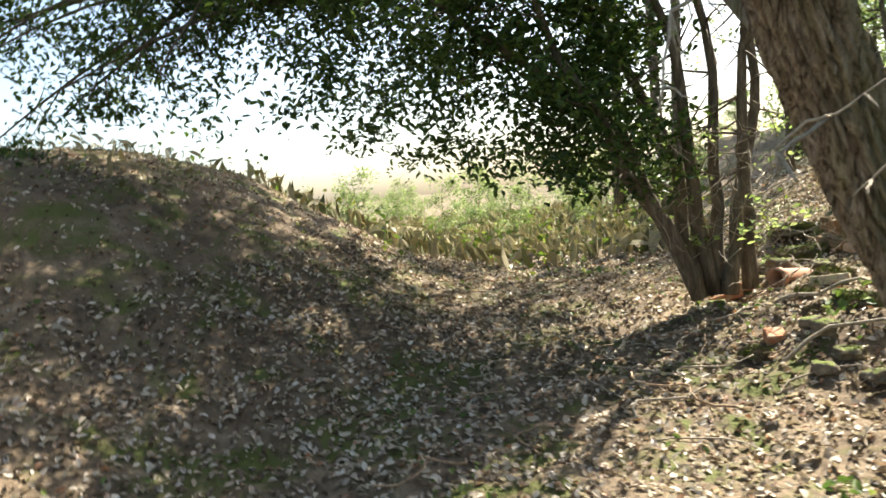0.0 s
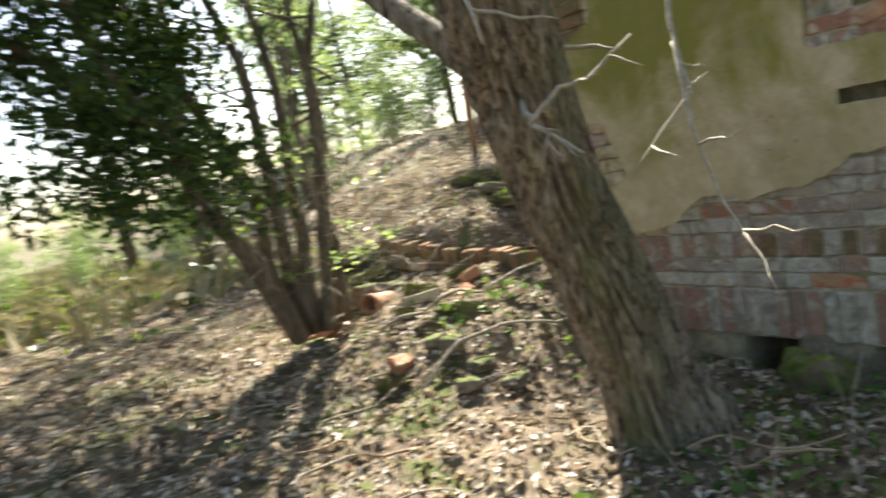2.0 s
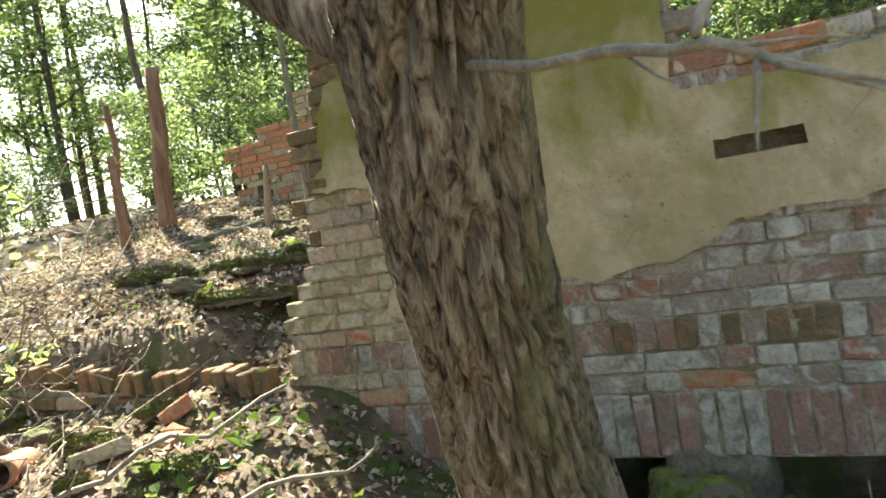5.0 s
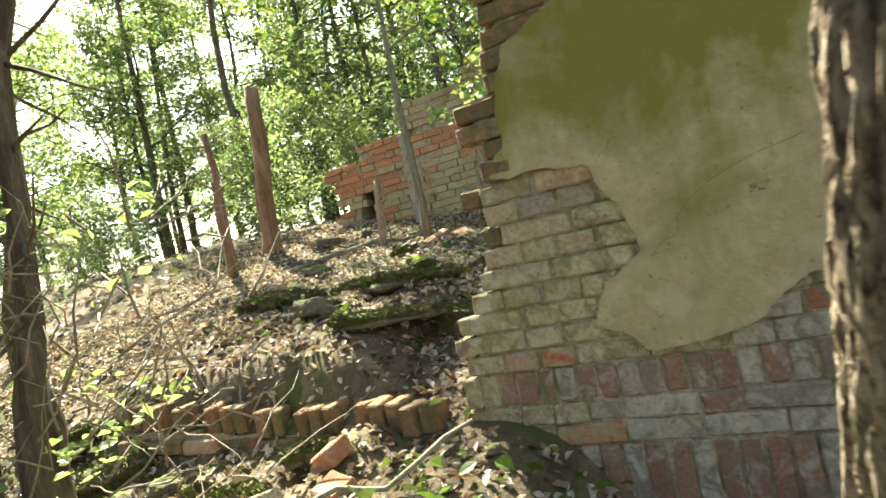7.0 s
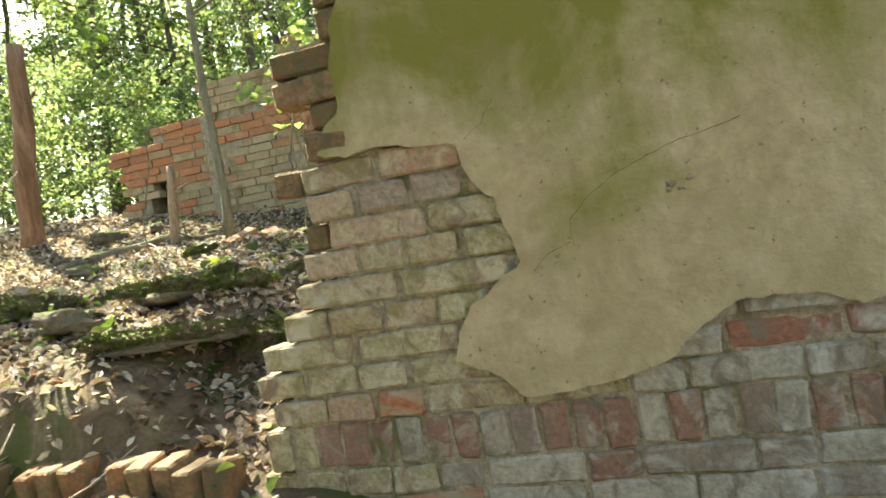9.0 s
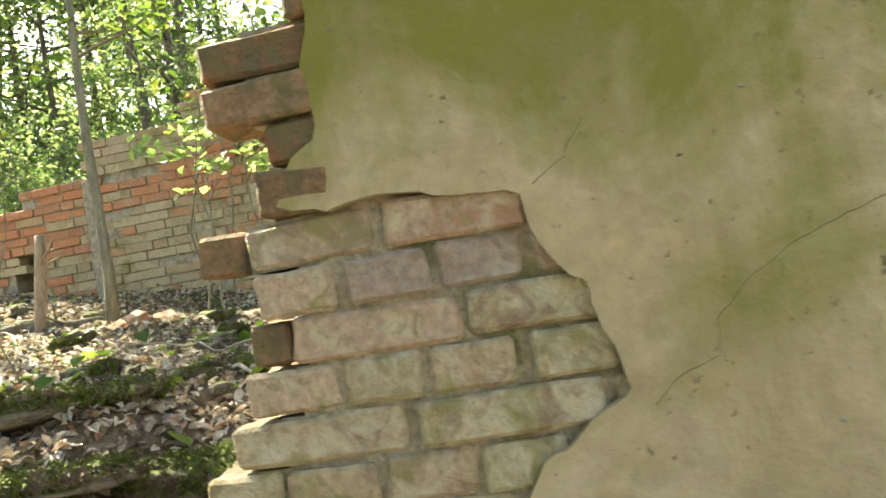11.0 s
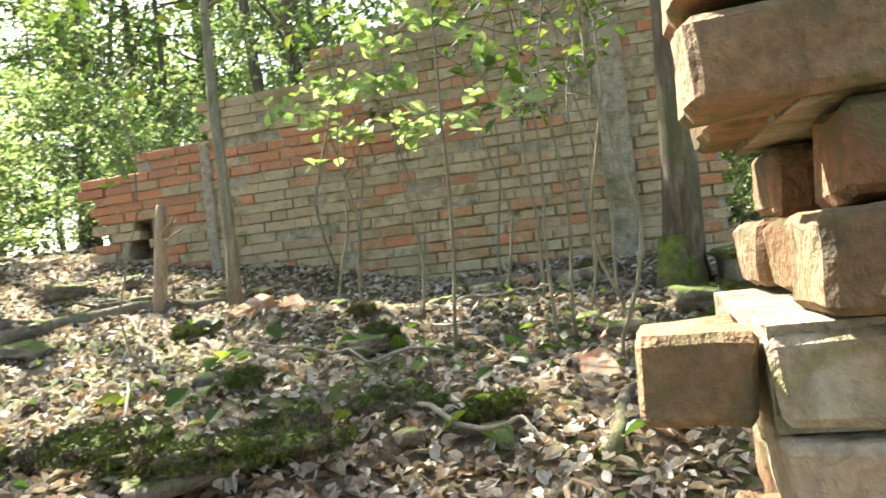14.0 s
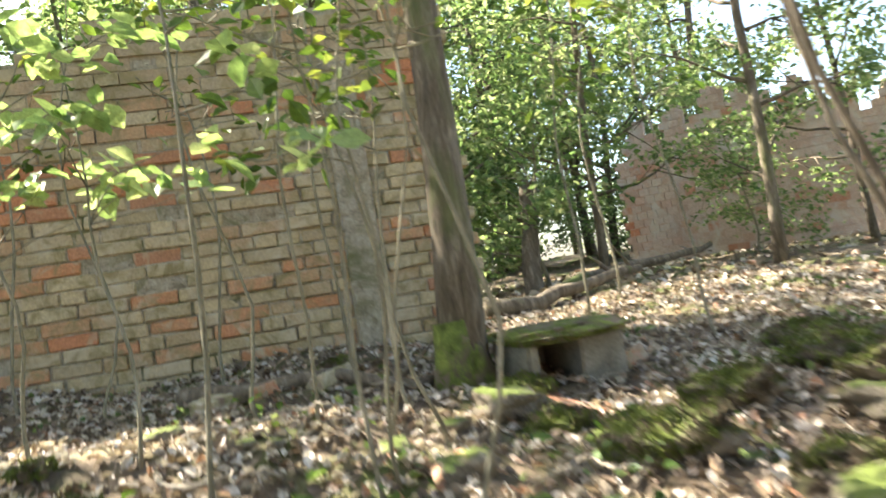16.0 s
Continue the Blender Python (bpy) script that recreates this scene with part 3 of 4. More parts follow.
# ---- low footing beyond the broken end ----
footing = tagged(new("wall_2", None), "remains of a brick footing in the bank", "wall", kind="structure")
bmf = bmesh.new()
for i in range(8):
    boxes(bmf, WX - 0.08, WX + 0.25, 5.06 + i * 0.24, 5.3 + i * 0.24, -0.1, 0.25 + 0.018 * i)
part("mortar_bed", bmf, MORTAR, footing, shade=False)
for i in range(24):
    if i % 7 == 5 or i in (9, 16, 17):
        continue
    lay(footing, "upright", BRICK_EARTH, (WX - 0.04 + rnd.uniform(-0.01, 0.01), 5.15 + i * 0.08, 0.325 + 0.0055 * i + rnd.uniform(-0.022, 0.012)), 90 + rnd.uniform(-7, 7), rnd.uniform(-7, 7))
for i in range(8):
    for r in range(2):
        lay(footing, "stretcher", BRICK_RED if (i + r) % 5 == 0 else BRICK_EARTH, (WX - 0.05 + rnd.uniform(-0.01, 0.01), 5.18 + i * 0.257 + 0.1 * r, 0.225 - r * 0.078 + 0.012 * i))

# ---- far brick wall ----
BX = 8.2


def far_top(y):
    return float(np.interp(y, [4.2, 4.25, 6.15, 6.2, 6.5, 6.55, 6.95, 7.0, 7.1, 7.9, 7.95, 8.55, 8.6, 8.95], [3.0, 3.12, 3.14, 3.0, 2.96, 2.95, 2.93, 2.68, 2.66, 2.68, 2.36, 2.36, 2.22, 2.2]))


core = bmesh.new()
for i in range(60):
    y0 = 4.24 + i * 0.078
    if y0 > 8.9:
        break
    t = far_top(y0 + 0.04) - 0.03
    if 8.5 < y0 < 8.72:
        boxes(core, BX + 0.016, BX + 0.33, y0, y0 + 0.078, 0.7, 1.5)
        boxes(core, BX + 0.016, BX + 0.33, y0, y0 + 0.078, 1.82, t)
        boxes(core, BX + 0.28, BX + 0.33, y0, y0 + 0.078, 1.5, 1.82)
    else:
        boxes(core, BX + 0.016, BX + 0.33, y0, y0 + 0.078, 0.7, t)
wall_3 = tagged(new("wall_3", mesh_of(core, "wall_3", MORTAR)), "roofless brick wall stepping down, pale with orange patches", "wall", kind="structure")
rest = bmesh.new()
for row in range(32):
    zm = 0.78 + row * 0.077
    y = 4.2 + (0.0 if row % 2 else 0.06) + rnd.uniform(-0.03, 0.03)
    while y < 8.95:
        k = "stretcher" if rnd.random() < 0.7 else "header"
        step = 0.257 if k == "stretcher" else 0.13
        yc = y + step / 2
        y += step
        if zm + 0.03 > far_top(yc) + 0.02 or (8.48 < yc < 8.75 and 1.5 < zm < 1.83):
            continue
        red = (2.08 < zm < 2.34 and yc > 5.3 and rnd.random() < (0.75 if yc > 6.4 else 0.25)) or yc > 8.05 and rnd.random() < 0.5 or rnd.random() < 0.025 or (yc < 4.6 and rnd.random() < 0.25)
        push = rnd.uniform(-0.012, 0.013)
        if rnd.random() < 0.035:
            continue
        if zm > 1.0 and yc < 6.9 and len(wall_3.children) < 300:
            lay(wall_3, k, BRICK_ORANGE if red else BRICK_FAR, (BX + 0.06 + push, yc, zm))
        elif red:
            lay(wall_3, k, BRICK_ORANGE, (BX + 0.06 + push, yc, zm))
        else:
            a = SIZES[k][0] / 2
            boxes(rest, BX + push, BX + 0.12, yc - a, yc + a, zm - 0.033, zm + 0.033)
part("brickwork", rest, BRICK_JOINED, wall_3, shade=False)["kind"] = "stuff"
pierb = bmesh.new()
boxes(pierb, BX - 0.05, BX + 0.1, 4.78, 4.98, 0.8, 2.75)
boxes(pierb, BX - 0.03, BX + 0.1, 7.93, 8.02, 0.9, 2.34)
bmesh.ops.bevel(pierb, geom=pierb.edges[:], offset=0.012, segments=1, affect="EDGES")
part("rendered_strip", pierb, MORTAR, wall_3, "grey rendered strips", shade=False)

# far ruin seen past the trees
ruin = bmesh.new()
for i in range(26):
    for row in range(24):
        if row * 0.1 < 2.2 - 0.04 * abs(i - 14) + 0.2 * math.sin(i * 1.7):
            o = 0.06 * (row % 2)
            boxes(ruin, -1.6 + i * 0.13 + o, -1.6 + i * 0.13 + 0.122 + o, -0.1 + rnd.uniform(-0.01, 0.01), 0.1, -0.2 + row * 0.1, -0.108 + row * 0.1)
for i in range(26):
    boxes(ruin, -1.6 + i * 0.13, -1.6 + i * 0.13 + 0.13, -0.08, 0.08, -0.2, 2.02 - 0.04 * abs(i - 14) + 0.2 * math.sin(i * 1.7))
RUIN = material("pale_pink_ruin_brick", [(0.0, (0.42, 0.29, 0.22)), (0.5, (0.52, 0.4, 0.33)), (0.9, (0.46, 0.3, 0.22)), (1.0, (0.45, 0.2, 0.12))], 8, 0.92, 0.6, 60, pick="island", stain=((0.5, 0.44, 0.38),), stain_scale=3)
far_ruin = thing("brick_ruin", (12.6, 0.6, 1.15), "distant broken brick wall with pale plaster remains", "ruin")
part("brickwork", ruin, RUIN, far_ruin, shade=False)["kind"] = "stuff"
far_ruin.matrix_basis = pose(12.0, -0.6, 1.2, 0, 0, 51)

# ---- trees ----
def crown_points(tips, n, radius, g, flat=0.6):
    tips = np.asarray(tips)
    c = tips[g.integers(0, len(tips), n)]
    d = g.normal(size=(n, 3))
    d /= np.linalg.norm(d, axis=1)[:, None]
    return c + d * radius * g.random((n, 1)) ** 0.6 * np.array([1, 1, flat])


def tree(at, height, girth, crown_from, spread, n_leaves, leaf, mat, bark, label, name="tree", seed=1, lean=(0, 0), limbs=9, clump=0.45, flat=0.6, twigs=3):
    """A tree or sapling: trunk, limbs with twigs, and a crown of single leaves in clumps at the twigs' ends."""
    g = np.random.default_rng(seed)
    root = thing(name, at, label, "tree" if height > 4 else "sapling")
    bm = bmesh.new()
    topp = (lean[0], lean[1], height)
    n = 10
    spine = bend((0, 0, -0.12), topp, n, 0.035 if girth > 0.03 else 0.13)
    tube(bm, spine, [girth * (1.25 if i == 0 else 1) * (1 - 0.8 * i / n) for i in range(n + 1)], 10 if girth > 0.05 else 6, 0.12, 3 if girth > 0.08 else 0, girth * 0.06)
    part("trunk", bm, bark, root)
    tips = []
    bl = bmesh.new()
    for i in range(limbs):
        t = crown_from + (0.97 - crown_from) * (i + g.random()) / limbs
        p = spine[min(int(t * n), n - 1)].lerp(spine[min(int(t * n) + 1, n)], t * n % 1)
        a = g.uniform(0, 2 * math.pi)
        reach = spread * (1.05 - 0.6 * t) * g.uniform(0.6, 1.1)
        q = p + Vector((math.cos(a) * reach, math.sin(a) * reach, g.uniform(0.05, 0.55) * reach))
        limb = bend(p, q, 5, 0.1)
        r = girth * (1 - 0.8 * t) * 0.5
        tube(bl, limb, [r * (1 - 0.85 * j / 5) + 0.002 for j in range(6)], 5)
        for j in range(twigs):
            s = limb[2 + j % 4]
            e = s + Vector(g.normal(size=3) * reach * 0.28)
            tube(bl, [s, s.lerp(e, 0.5) + Vector(g.normal(size=3) * 0.03), e], [r * 0.4 + 0.002, r * 0.25 + 0.002, 0.002], 4)
            tips.append(tuple(e))
        tips.append(tuple(q))
        tips.append(tuple(limb[4]))
    part("branchwork", bl, bark, root)["kind"] = "stuff"
    me = leaves_mesh("crown", crown_points(tips, n_leaves, clump, g, flat), leaf, mat, 0.7, 0.3, seed=seed)
    part("crown", me, mat, root, "loose green leaves")
    return root


def put(ob, x, y, turn=0.0, scale=1.0, dz=0.0, tip=0.0):
    c = copy_thing(ob, pose(x, y, floor_at(x, y) + dz, tip, 0, turn))
    c.matrix_basis = c.matrix_basis @ Matrix.Scale(scale, 4)
    return c


# willow that leans before the wall
wx, wy = 2.62, 3.42
willow = thing("willow_tree", (wx, wy, -0.25), "leaning willow with deeply furrowed grey-brown bark", "tree")
bm = bmesh.new()
axis = [(0.27, 0.08, -0.15), (0.2, 0.08, 0.1), (0.13, 0.075, 0.25), (0.02, 0.065, 0.55), (-0.14, 0.03, 0.85), (-0.3, -0.01, 1.15), (-0.45, -0.075, 1.52), (-0.56, -0.15, 1.75), (-0.77, -0.32, 2.25), (-1.1, -0.5, 3.2), (-1.3, -0.5, 4.2)]
wide = [0.34, 0.27, 0.22, 0.195, 0.175, 0.164, 0.166, 0.172, 0.15, 0.12, 0.08]
pts, rad = [], []
for i in range(len(axis) - 1):
    m = 14 if i < 8 else 6
    for j in range(m):
        pts.append(Vector(axis[i]).lerp(Vector(axis[i + 1]), j / m))
        rad.append(0.9 * (wide[i] + (wide[i + 1] - wide[i]) * j / m))
tube(bm, pts, rad, 160, 0.08, 5.5, 0.042)
part("trunk", bm, WILLOW, willow, "deeply furrowed bark")
bm = bmesh.new()
tube(bm, bend((-0.42, -0.02, 1.5), (-0.5, 0.5, 1.93), 8, 0.03) + bend((-0.52, 0.55, 1.98), (-0.7, 1.7, 2.95), 6, 0.04), [0.09, 0.07, 0.06, 0.055, 0.054, 0.052, 0.05, 0.05, 0.05, 0.048, 0.045, 0.04, 0.036, 0.032, 0.028, 0.02], 16, 0.15, 3, 0.004)
part("limb", bm, WILLOW, willow, "bare side limb")
for line, r, side in (
        (((-0.46, -0.1, 1.48), (-0.74, -0.42, 1.39), (-0.87, -0.58, 1.35), (-0.87, -0.67, 1.3), (-0.88, -0.75, 1.26)), 0.009, 5),
        (((-0.75, -0.4, 2.3), (-0.39, -0.68, 1.7), (-0.48, -0.75, 1.53), (-0.57, -0.82, 1.41), (-0.65, -0.9, 1.23), (-0.68, -0.97, 1.08), (-0.69, -1.05, 0.96)), 0.007, 6),
        (((-0.87, -0.57, 1.36), (-0.78, -0.6, 1.44), (-0.7, -0.63, 1.45), (-0.54, -0.66, 1.55)), 0.006, 2),
        (((-0.5, -0.76, 1.5), (-0.56, -0.84, 1.36), (-0.64, -0.81, 1.29), (-0.74, -0.78, 1.2)), 0.006, 1),
        (((-0.4, -0.12, 1.62), (-0.31, -0.3, 1.59), (-0.33, -0.44, 1.55)), 0.008, 0),
        (((-0.6, -0.2, 1.85), (-0.9, -0.4, 1.95), (-1.2, -0.75, 1.8), (-1.3, -0.95, 1.5)), 0.009, 5)):
    bt = bmesh.new()
    pts = []
    for p, q in zip(line, line[1:]):
        pts += bend(p, q, 4, 0.05)[:-1]
    pts.append(Vector(line[-1]))
    tube(bt, pts, [r * (1 - 0.75 * i / len(pts)) + 0.001 for i in range(len(pts))], 7, 0.25)
    for _ in range(side):
        j = rnd.randrange(len(pts) // 3, len(pts))
        e = pts[j] + Vector((rnd.uniform(-0.12, 0.06), rnd.uniform(-0.22, 0.02), rnd.uniform(-0.2, 0.06)))
        tube(bt, bend(pts[j], e, 4, 0.12), [0.004, 0.0035, 0.003, 0.002, 0.001], 5)
    part("dead_branch", bt, TWIG, willow, "bleached leafless branch")
g = np.random.default_rng(5)
tips = [(g.uniform(-1.6, 1.2), g.uniform(-1.0, 2.2), g.uniform(3.0, 5.0)) for _ in range(60)]
part("crown", leaves_mesh("crown", crown_points(tips, 2600, 0.5, g), 0.075, LEAF, 0.5, 0.5, 0.3, 5), LEAF, willow, "narrow green leaves")

# many-stemmed elder with its crown over the path
elder = thing("elder_bush", (2.33, 5.95, 0.12), "many-stemmed elder with dark dense crown over the path", "bush")
stems = [((-0.1, 0, 0), (-0.55, 0.1, 1.3), (-1.9, -0.2, 2.4)), ((-0.05, 0.05, 0), (-0.3, 0.2, 1.4), (-0.9, 0.5, 3.2)), ((0.0, 0, 0), (-0.12, -0.1, 1.2), (-0.45, -0.3, 3.3)), ((0.08, 0.05, 0), (0.1, 0.1, 0.9), (0.05, 0.2, 3.5)), ((0.1, -0.05, 0), (0.28, -0.02, 0.9), (0.55, -0.1, 3.2)), ((0.3, 0.1, 0), (0.42, 0.25, 1.1), (0.75, 0.5, 3.2)), ((-0.12, -0.1, 0), (-0.6, -0.15, 1.0), (-1.3, -0.5, 2.6))]
tips = []
for a, b, c in stems:
    bs = bmesh.new()
    line = bend(a, b, 6, 0.1) + bend(b, c, 8, 0.1)[1:]
    tube(bs, line, [0.062 * (1 - 0.82 * i / len(line)) for i in range(len(line))], 10, 0.15, 3, 0.004)
    for j in range(6, len(line)):
        for _ in range(3):
            e = line[j] + Vector((rnd.uniform(-0.6, 0.25), rnd.uniform(-0.5, 0.5), rnd.uniform(-0.35, 0.4)))
            tube(bs, bend(line[j], e, 3, 0.1), [0.012, 0.008, 0.005, 0.002], 5)
            tips.append(tuple(e))
    part("stem", bs, BARK, elder)
g = np.random.default_rng(6)
mass = [(g.uniform(-3.0, -0.2), g.uniform(-0.5, 1.4), g.uniform(0.85, 3.0)) for _ in range(190)] + [(g.uniform(-3.4, 0.4), g.uniform(-1.5, 1.2), g.uniform(2.3, 3.4)) for _ in range(60)] + tips
mass = [m for m in mass if m[2] > 0.8 - 0.22 * (m[0] + 0.4) and (m[0] < -0.25 or m[2] > 2.7)]
# crown darkness comes from the shade-toned leaf colour
part("crown", leaves_mesh("crown", crown_points(mass, 28000, 0.33, g), 0.064, LEAF_SHADED, 0.5, 0.8, 0.45, 6), LEAF_SHADED, elder, "leaves coloured dark green for shade")
dead = bmesh.new()
for _ in range(150):
    a = Vector((rnd.uniform(-0.5, 0.8), rnd.uniform(-0.6, 0.3), rnd.uniform(0.1, 1.2)))
    tube(dead, bend(a, a + Vector((rnd.uniform(-0.4, 0.4), rnd.uniform(-0.4, 0.2), rnd.uniform(-0.2, 0.35))), 4, 0.15), [0.005, 0.004, 0.003, 0.002, 0.0012], 4)
part("brushwood", dead, TWIG, elder, "tangle of pale dry twigs")["kind"] = "stuff"

g = np.random.default_rng(16)
spray = [(g.uniform(-0.5, 0.7), g.uniform(-0.6, 0.3), g.uniform(0.4, 1.2)) for _ in range(26)]
# spray uses the leaf colour brightened to look sunlit
part("leaf_spray", leaves_mesh("leaf_spray", crown_points(spray, 280, 0.16, g, 0.4), 0.055, LEAF_SUNLIT, 0.8, 0.3, 0.55, 17), LEAF_SUNLIT, elder, "sparse leaves low on the stems, coloured as sunlit")["kind"] = "stuff"

# branches that hang in over the bank
hang = thing("overhanging_branch", (-1.5, 7.0, 0.9), "dark leafy branches drooping over the earth bank", "branch")
hb = bmesh.new()
tips = []
for k in range(14):
    a = Vector((rnd.uniform(0.6, 1.6), rnd.uniform(-0.2, 0.4), 2.2 + rnd.uniform(-0.3, 0.8)))
    b = Vector((rnd.uniform(-3.0, 0.2), rnd.uniform(-1.2, 0.3), rnd.uniform(0.95, 2.5)))
    line = bend(a, b, 8, 0.07, -0.2)
    tube(hb, line, [0.03 * (1 - 0.85 * i / 8) + 0.002 for i in range(9)], 6)
    for j in range(1, 9):
        for _ in range(3):
            e = line[j] + Vector((rnd.uniform(-0.4, 0.4), rnd.uniform(-0.3, 0.3), rnd.uniform(-0.5, 0.2)))
            tube(hb, [line[j], line[j].lerp(e, 0.5), e], [0.006, 0.004, 0.0015], 4)
            tips.append(tuple(e))
part("branchwork", hb, BARK, hang)["kind"] = "stuff"
# same leaf colour, darkened for shade, as the elder crown
part("crown", leaves_mesh("crown", crown_points(tips, 13000, 0.26, g), 0.06, LEAF_SHADED, 0.3, 1.0, 0.45, 9), LEAF_SHADED, hang, "small drooping leaves")

# oak by the far wall
oak = tree((7.25, 4.61, floor_at(7.25, 4.61)), 7.5, 0.098, 0.42, 2.2, 1700, 0.1, LEAF, BARK, "straight oak trunk with ribbed bark beside the brick wall", "oak_tree", 21, (-0.05, -0.32), 12)
bm = bmesh.new()
tube(bm, [(0, 0, -0.05), (0.0, 0.0, 0.12), (0.0, 0.01, 0.3)], [0.165, 0.13, 0.105], 20, 0.25)
part("moss", bm, MOSSY, oak, "mossy foot")

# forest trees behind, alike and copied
kinds = [tree((14 + i * 2.5, 12 + (i % 3) * 3, 1.3), 9 + i, 0.07 + 0.02 * i, 0.14, 2.3, 4200, 0.13, LEAF_FAR, BARK, "slim woodland tree, leaf colour paled for haze and backlight", "tree", 30 + i, (0.4, 0.2), 20, 0.6) for i in range(4)]
for i, k in enumerate(kinds):
    k.matrix_basis = Matrix.Translation((k.location.x, k.location.y, floor_at(k.location.x, k.location.y)))
count = 0
r2 = random.Random(99)
spots = []
while count < 66:
    a, d = r2.uniform(-28, 78), r2.uniform(9.0, 28)
    x, y = 3.0 + d * math.cos(radians(a)), 4.5 + d * math.sin(radians(a))
    if x < 9.2 and y < 9.8 or any(math.hypot(x - p, y - q) < 1.3 for p, q in spots):
        continue
    if d < (15 if a > 22 else 12):
        continue
    if a > 38 and r2.random() < 0.15:
        continue
    if d < 14 and abs((x - 4.5) * 0.766 - (y - 6.3) * 0.643) < 2.4:
        continue
    spots.append((x, y))
    put(kinds[count % 4], x, y, r2.uniform(0, 360), r2.uniform(0.75, 1.15))
    count += 1
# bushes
# bushes share the leaf colour paled for haze and backlight
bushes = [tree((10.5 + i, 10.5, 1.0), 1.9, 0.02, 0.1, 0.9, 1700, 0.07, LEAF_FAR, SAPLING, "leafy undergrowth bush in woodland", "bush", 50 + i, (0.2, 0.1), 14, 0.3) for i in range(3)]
for b in bushes:
    b["category"] = "bush"
    b.matrix_basis = Matrix.Translation((b.location.x, b.location.y, floor_at(b.location.x, b.location.y)))
for i in range(95):
    while True:
        a, d = (r2.uniform(-60, -6), r2.uniform(12, 16)) if i < 14 else (r2.uniform(-30, 112), r2.uniform(8.5, 22))
        x, y = 2.5 + d * math.cos(radians(a)), 4.5 + d * math.sin(radians(a))
        if not (x < 9.0 and y < 9.6 and x > 2):
            break
    put(bushes[i % 3], x, y, r2.uniform(0, 360), r2.uniform(0.6, 1.3) * (1.0 if i < 60 or a > 40 else 1.5) * (0.6 if a > 48 else 1.0))
for x, y, k in ((-4.5, 13, 1.3), (-3.0, 14, 1.2), (-1.6, 13, 1.1), (-0.4, 14.5, 1.3), (0.9, 12.6, 1.0), (1.9, 14, 1.2), (3.2, 13.2, 1.1), (-2.2, 16, 1.6), (0.3, 17, 1.7), (2.6, 17, 1.7), (-5.5, 16, 1.7), (4.4, 15.5, 1.5), (-7.5, 14, 1.5)):
    put(bushes[r2.randrange(3)], x, y, r2.uniform(0, 360), k * 0.48)
# wood around and behind the camera
for x, y in ((-5, -3), (-1, -5), (3, -4), (-7, 2), (-8, 7)):
    put(kinds[r2.randrange(4)], x, y, r2.uniform(0, 360), 1.05)
# nearer slim trees on the mound and by the glare
for x, y, s in ((4.9, 11.2, 0.5), (10.4, 8.2, 0.6), (9.6, 1.2, 0.5), (11.0, 2.2, 0.55), (10.5, -0.6, 0.6), (8.6, -1.6, 0.55)):
    put(kinds[r2.randrange(4)], x, y, r2.uniform(0, 360), s)

# added tall trees, high crowns out of view, placed to dapple the light
tall = [tree((14.5, 14.5, floor_at(14.5, 14.5)), 10.5, 0.09, 0.42, 2.9, 1200, 0.14, LEAF, BARK, "added tall slim tree, its high unseen crown shading the ground", "tree", 81, (0.3, -0.3), 13, 0.5),
        tree((2.95, 9.9, floor_at(2.95, 9.9)), 9.5, 0.08, 0.45, 2.8, 2000, 0.14, LEAF, BARK, "added tall slim tree, its high unseen crown shading the ground", "tree", 82, (-0.4, 0.2), 14, 0.5)]
for i, (x, y, s) in enumerate(((12.6, 6.0, 0.95), (10.2, 12.2, 0.95), (11.8, 9.2, 1.0), (3.7, 12.6, 1.25), (6.0, 13.6, 1.1), (3.0, 14.4, 1.4), (13.2, 9.5, 1.1), (-6.5, 10.5, 1.0))):
    put(tall[i % 2], x, y, r2.uniform(0, 360), s)

# saplings before the far wall
sap = [tree((6.9, 7.1, floor_at(6.9, 7.1)), 4.3, 0.04, 0.4, 0.9, 420, 0.075, LEAF, SAPLING, "pale slender sapling with sunlit leaves", "sapling", 61, (0.1, 0.1), 10, 0.2, twigs=2),
       tree((6.0, 5.6, floor_at(6.0, 5.6)), 2.3, 0.009, 0.42, 0.55, 70, 0.07, LEAF, SAPLING, "thin sapling with few sunlit leaves", "sapling", 62, (0.12, 0.1), 6, 0.16, twigs=2),
       tree((6.3, 4.9, floor_at(6.3, 4.9)), 2.0, 0.008, 0.5, 0.4, 40, 0.07, LEAF, SAPLING, "thin sapling with few sunlit leaves", "sapling", 63, (-0.1, 0.12), 5, 0.14, twigs=2)]
for x, y, k, s in ((7.7, 6.6, 1, 1.1), (7.5, 6.2, 2, 1.1), (7.8, 5.7, 1, 1.0), (7.0, 5.5, 2, 1.1), (6.6, 5.3, 1, 0.95), (6.4, 5.1, 2, 0.9), (5.9, 5.15, 1, 0.9), (5.7, 4.95, 2, 1.15), (7.6, 5.1, 1, 1.1), (7.9, 6.9, 2, 1.2), (6.8, 4.9, 2, 1.2), (8.2, 3.6, 1, 1.2), (7.4, 3.2, 2, 1.2), (9.0, 3.0, 1, 1.3), (5.4, 6.6, 2, 0.7)):
    put(sap[k], x, y, r2.uniform(0, 360), s)
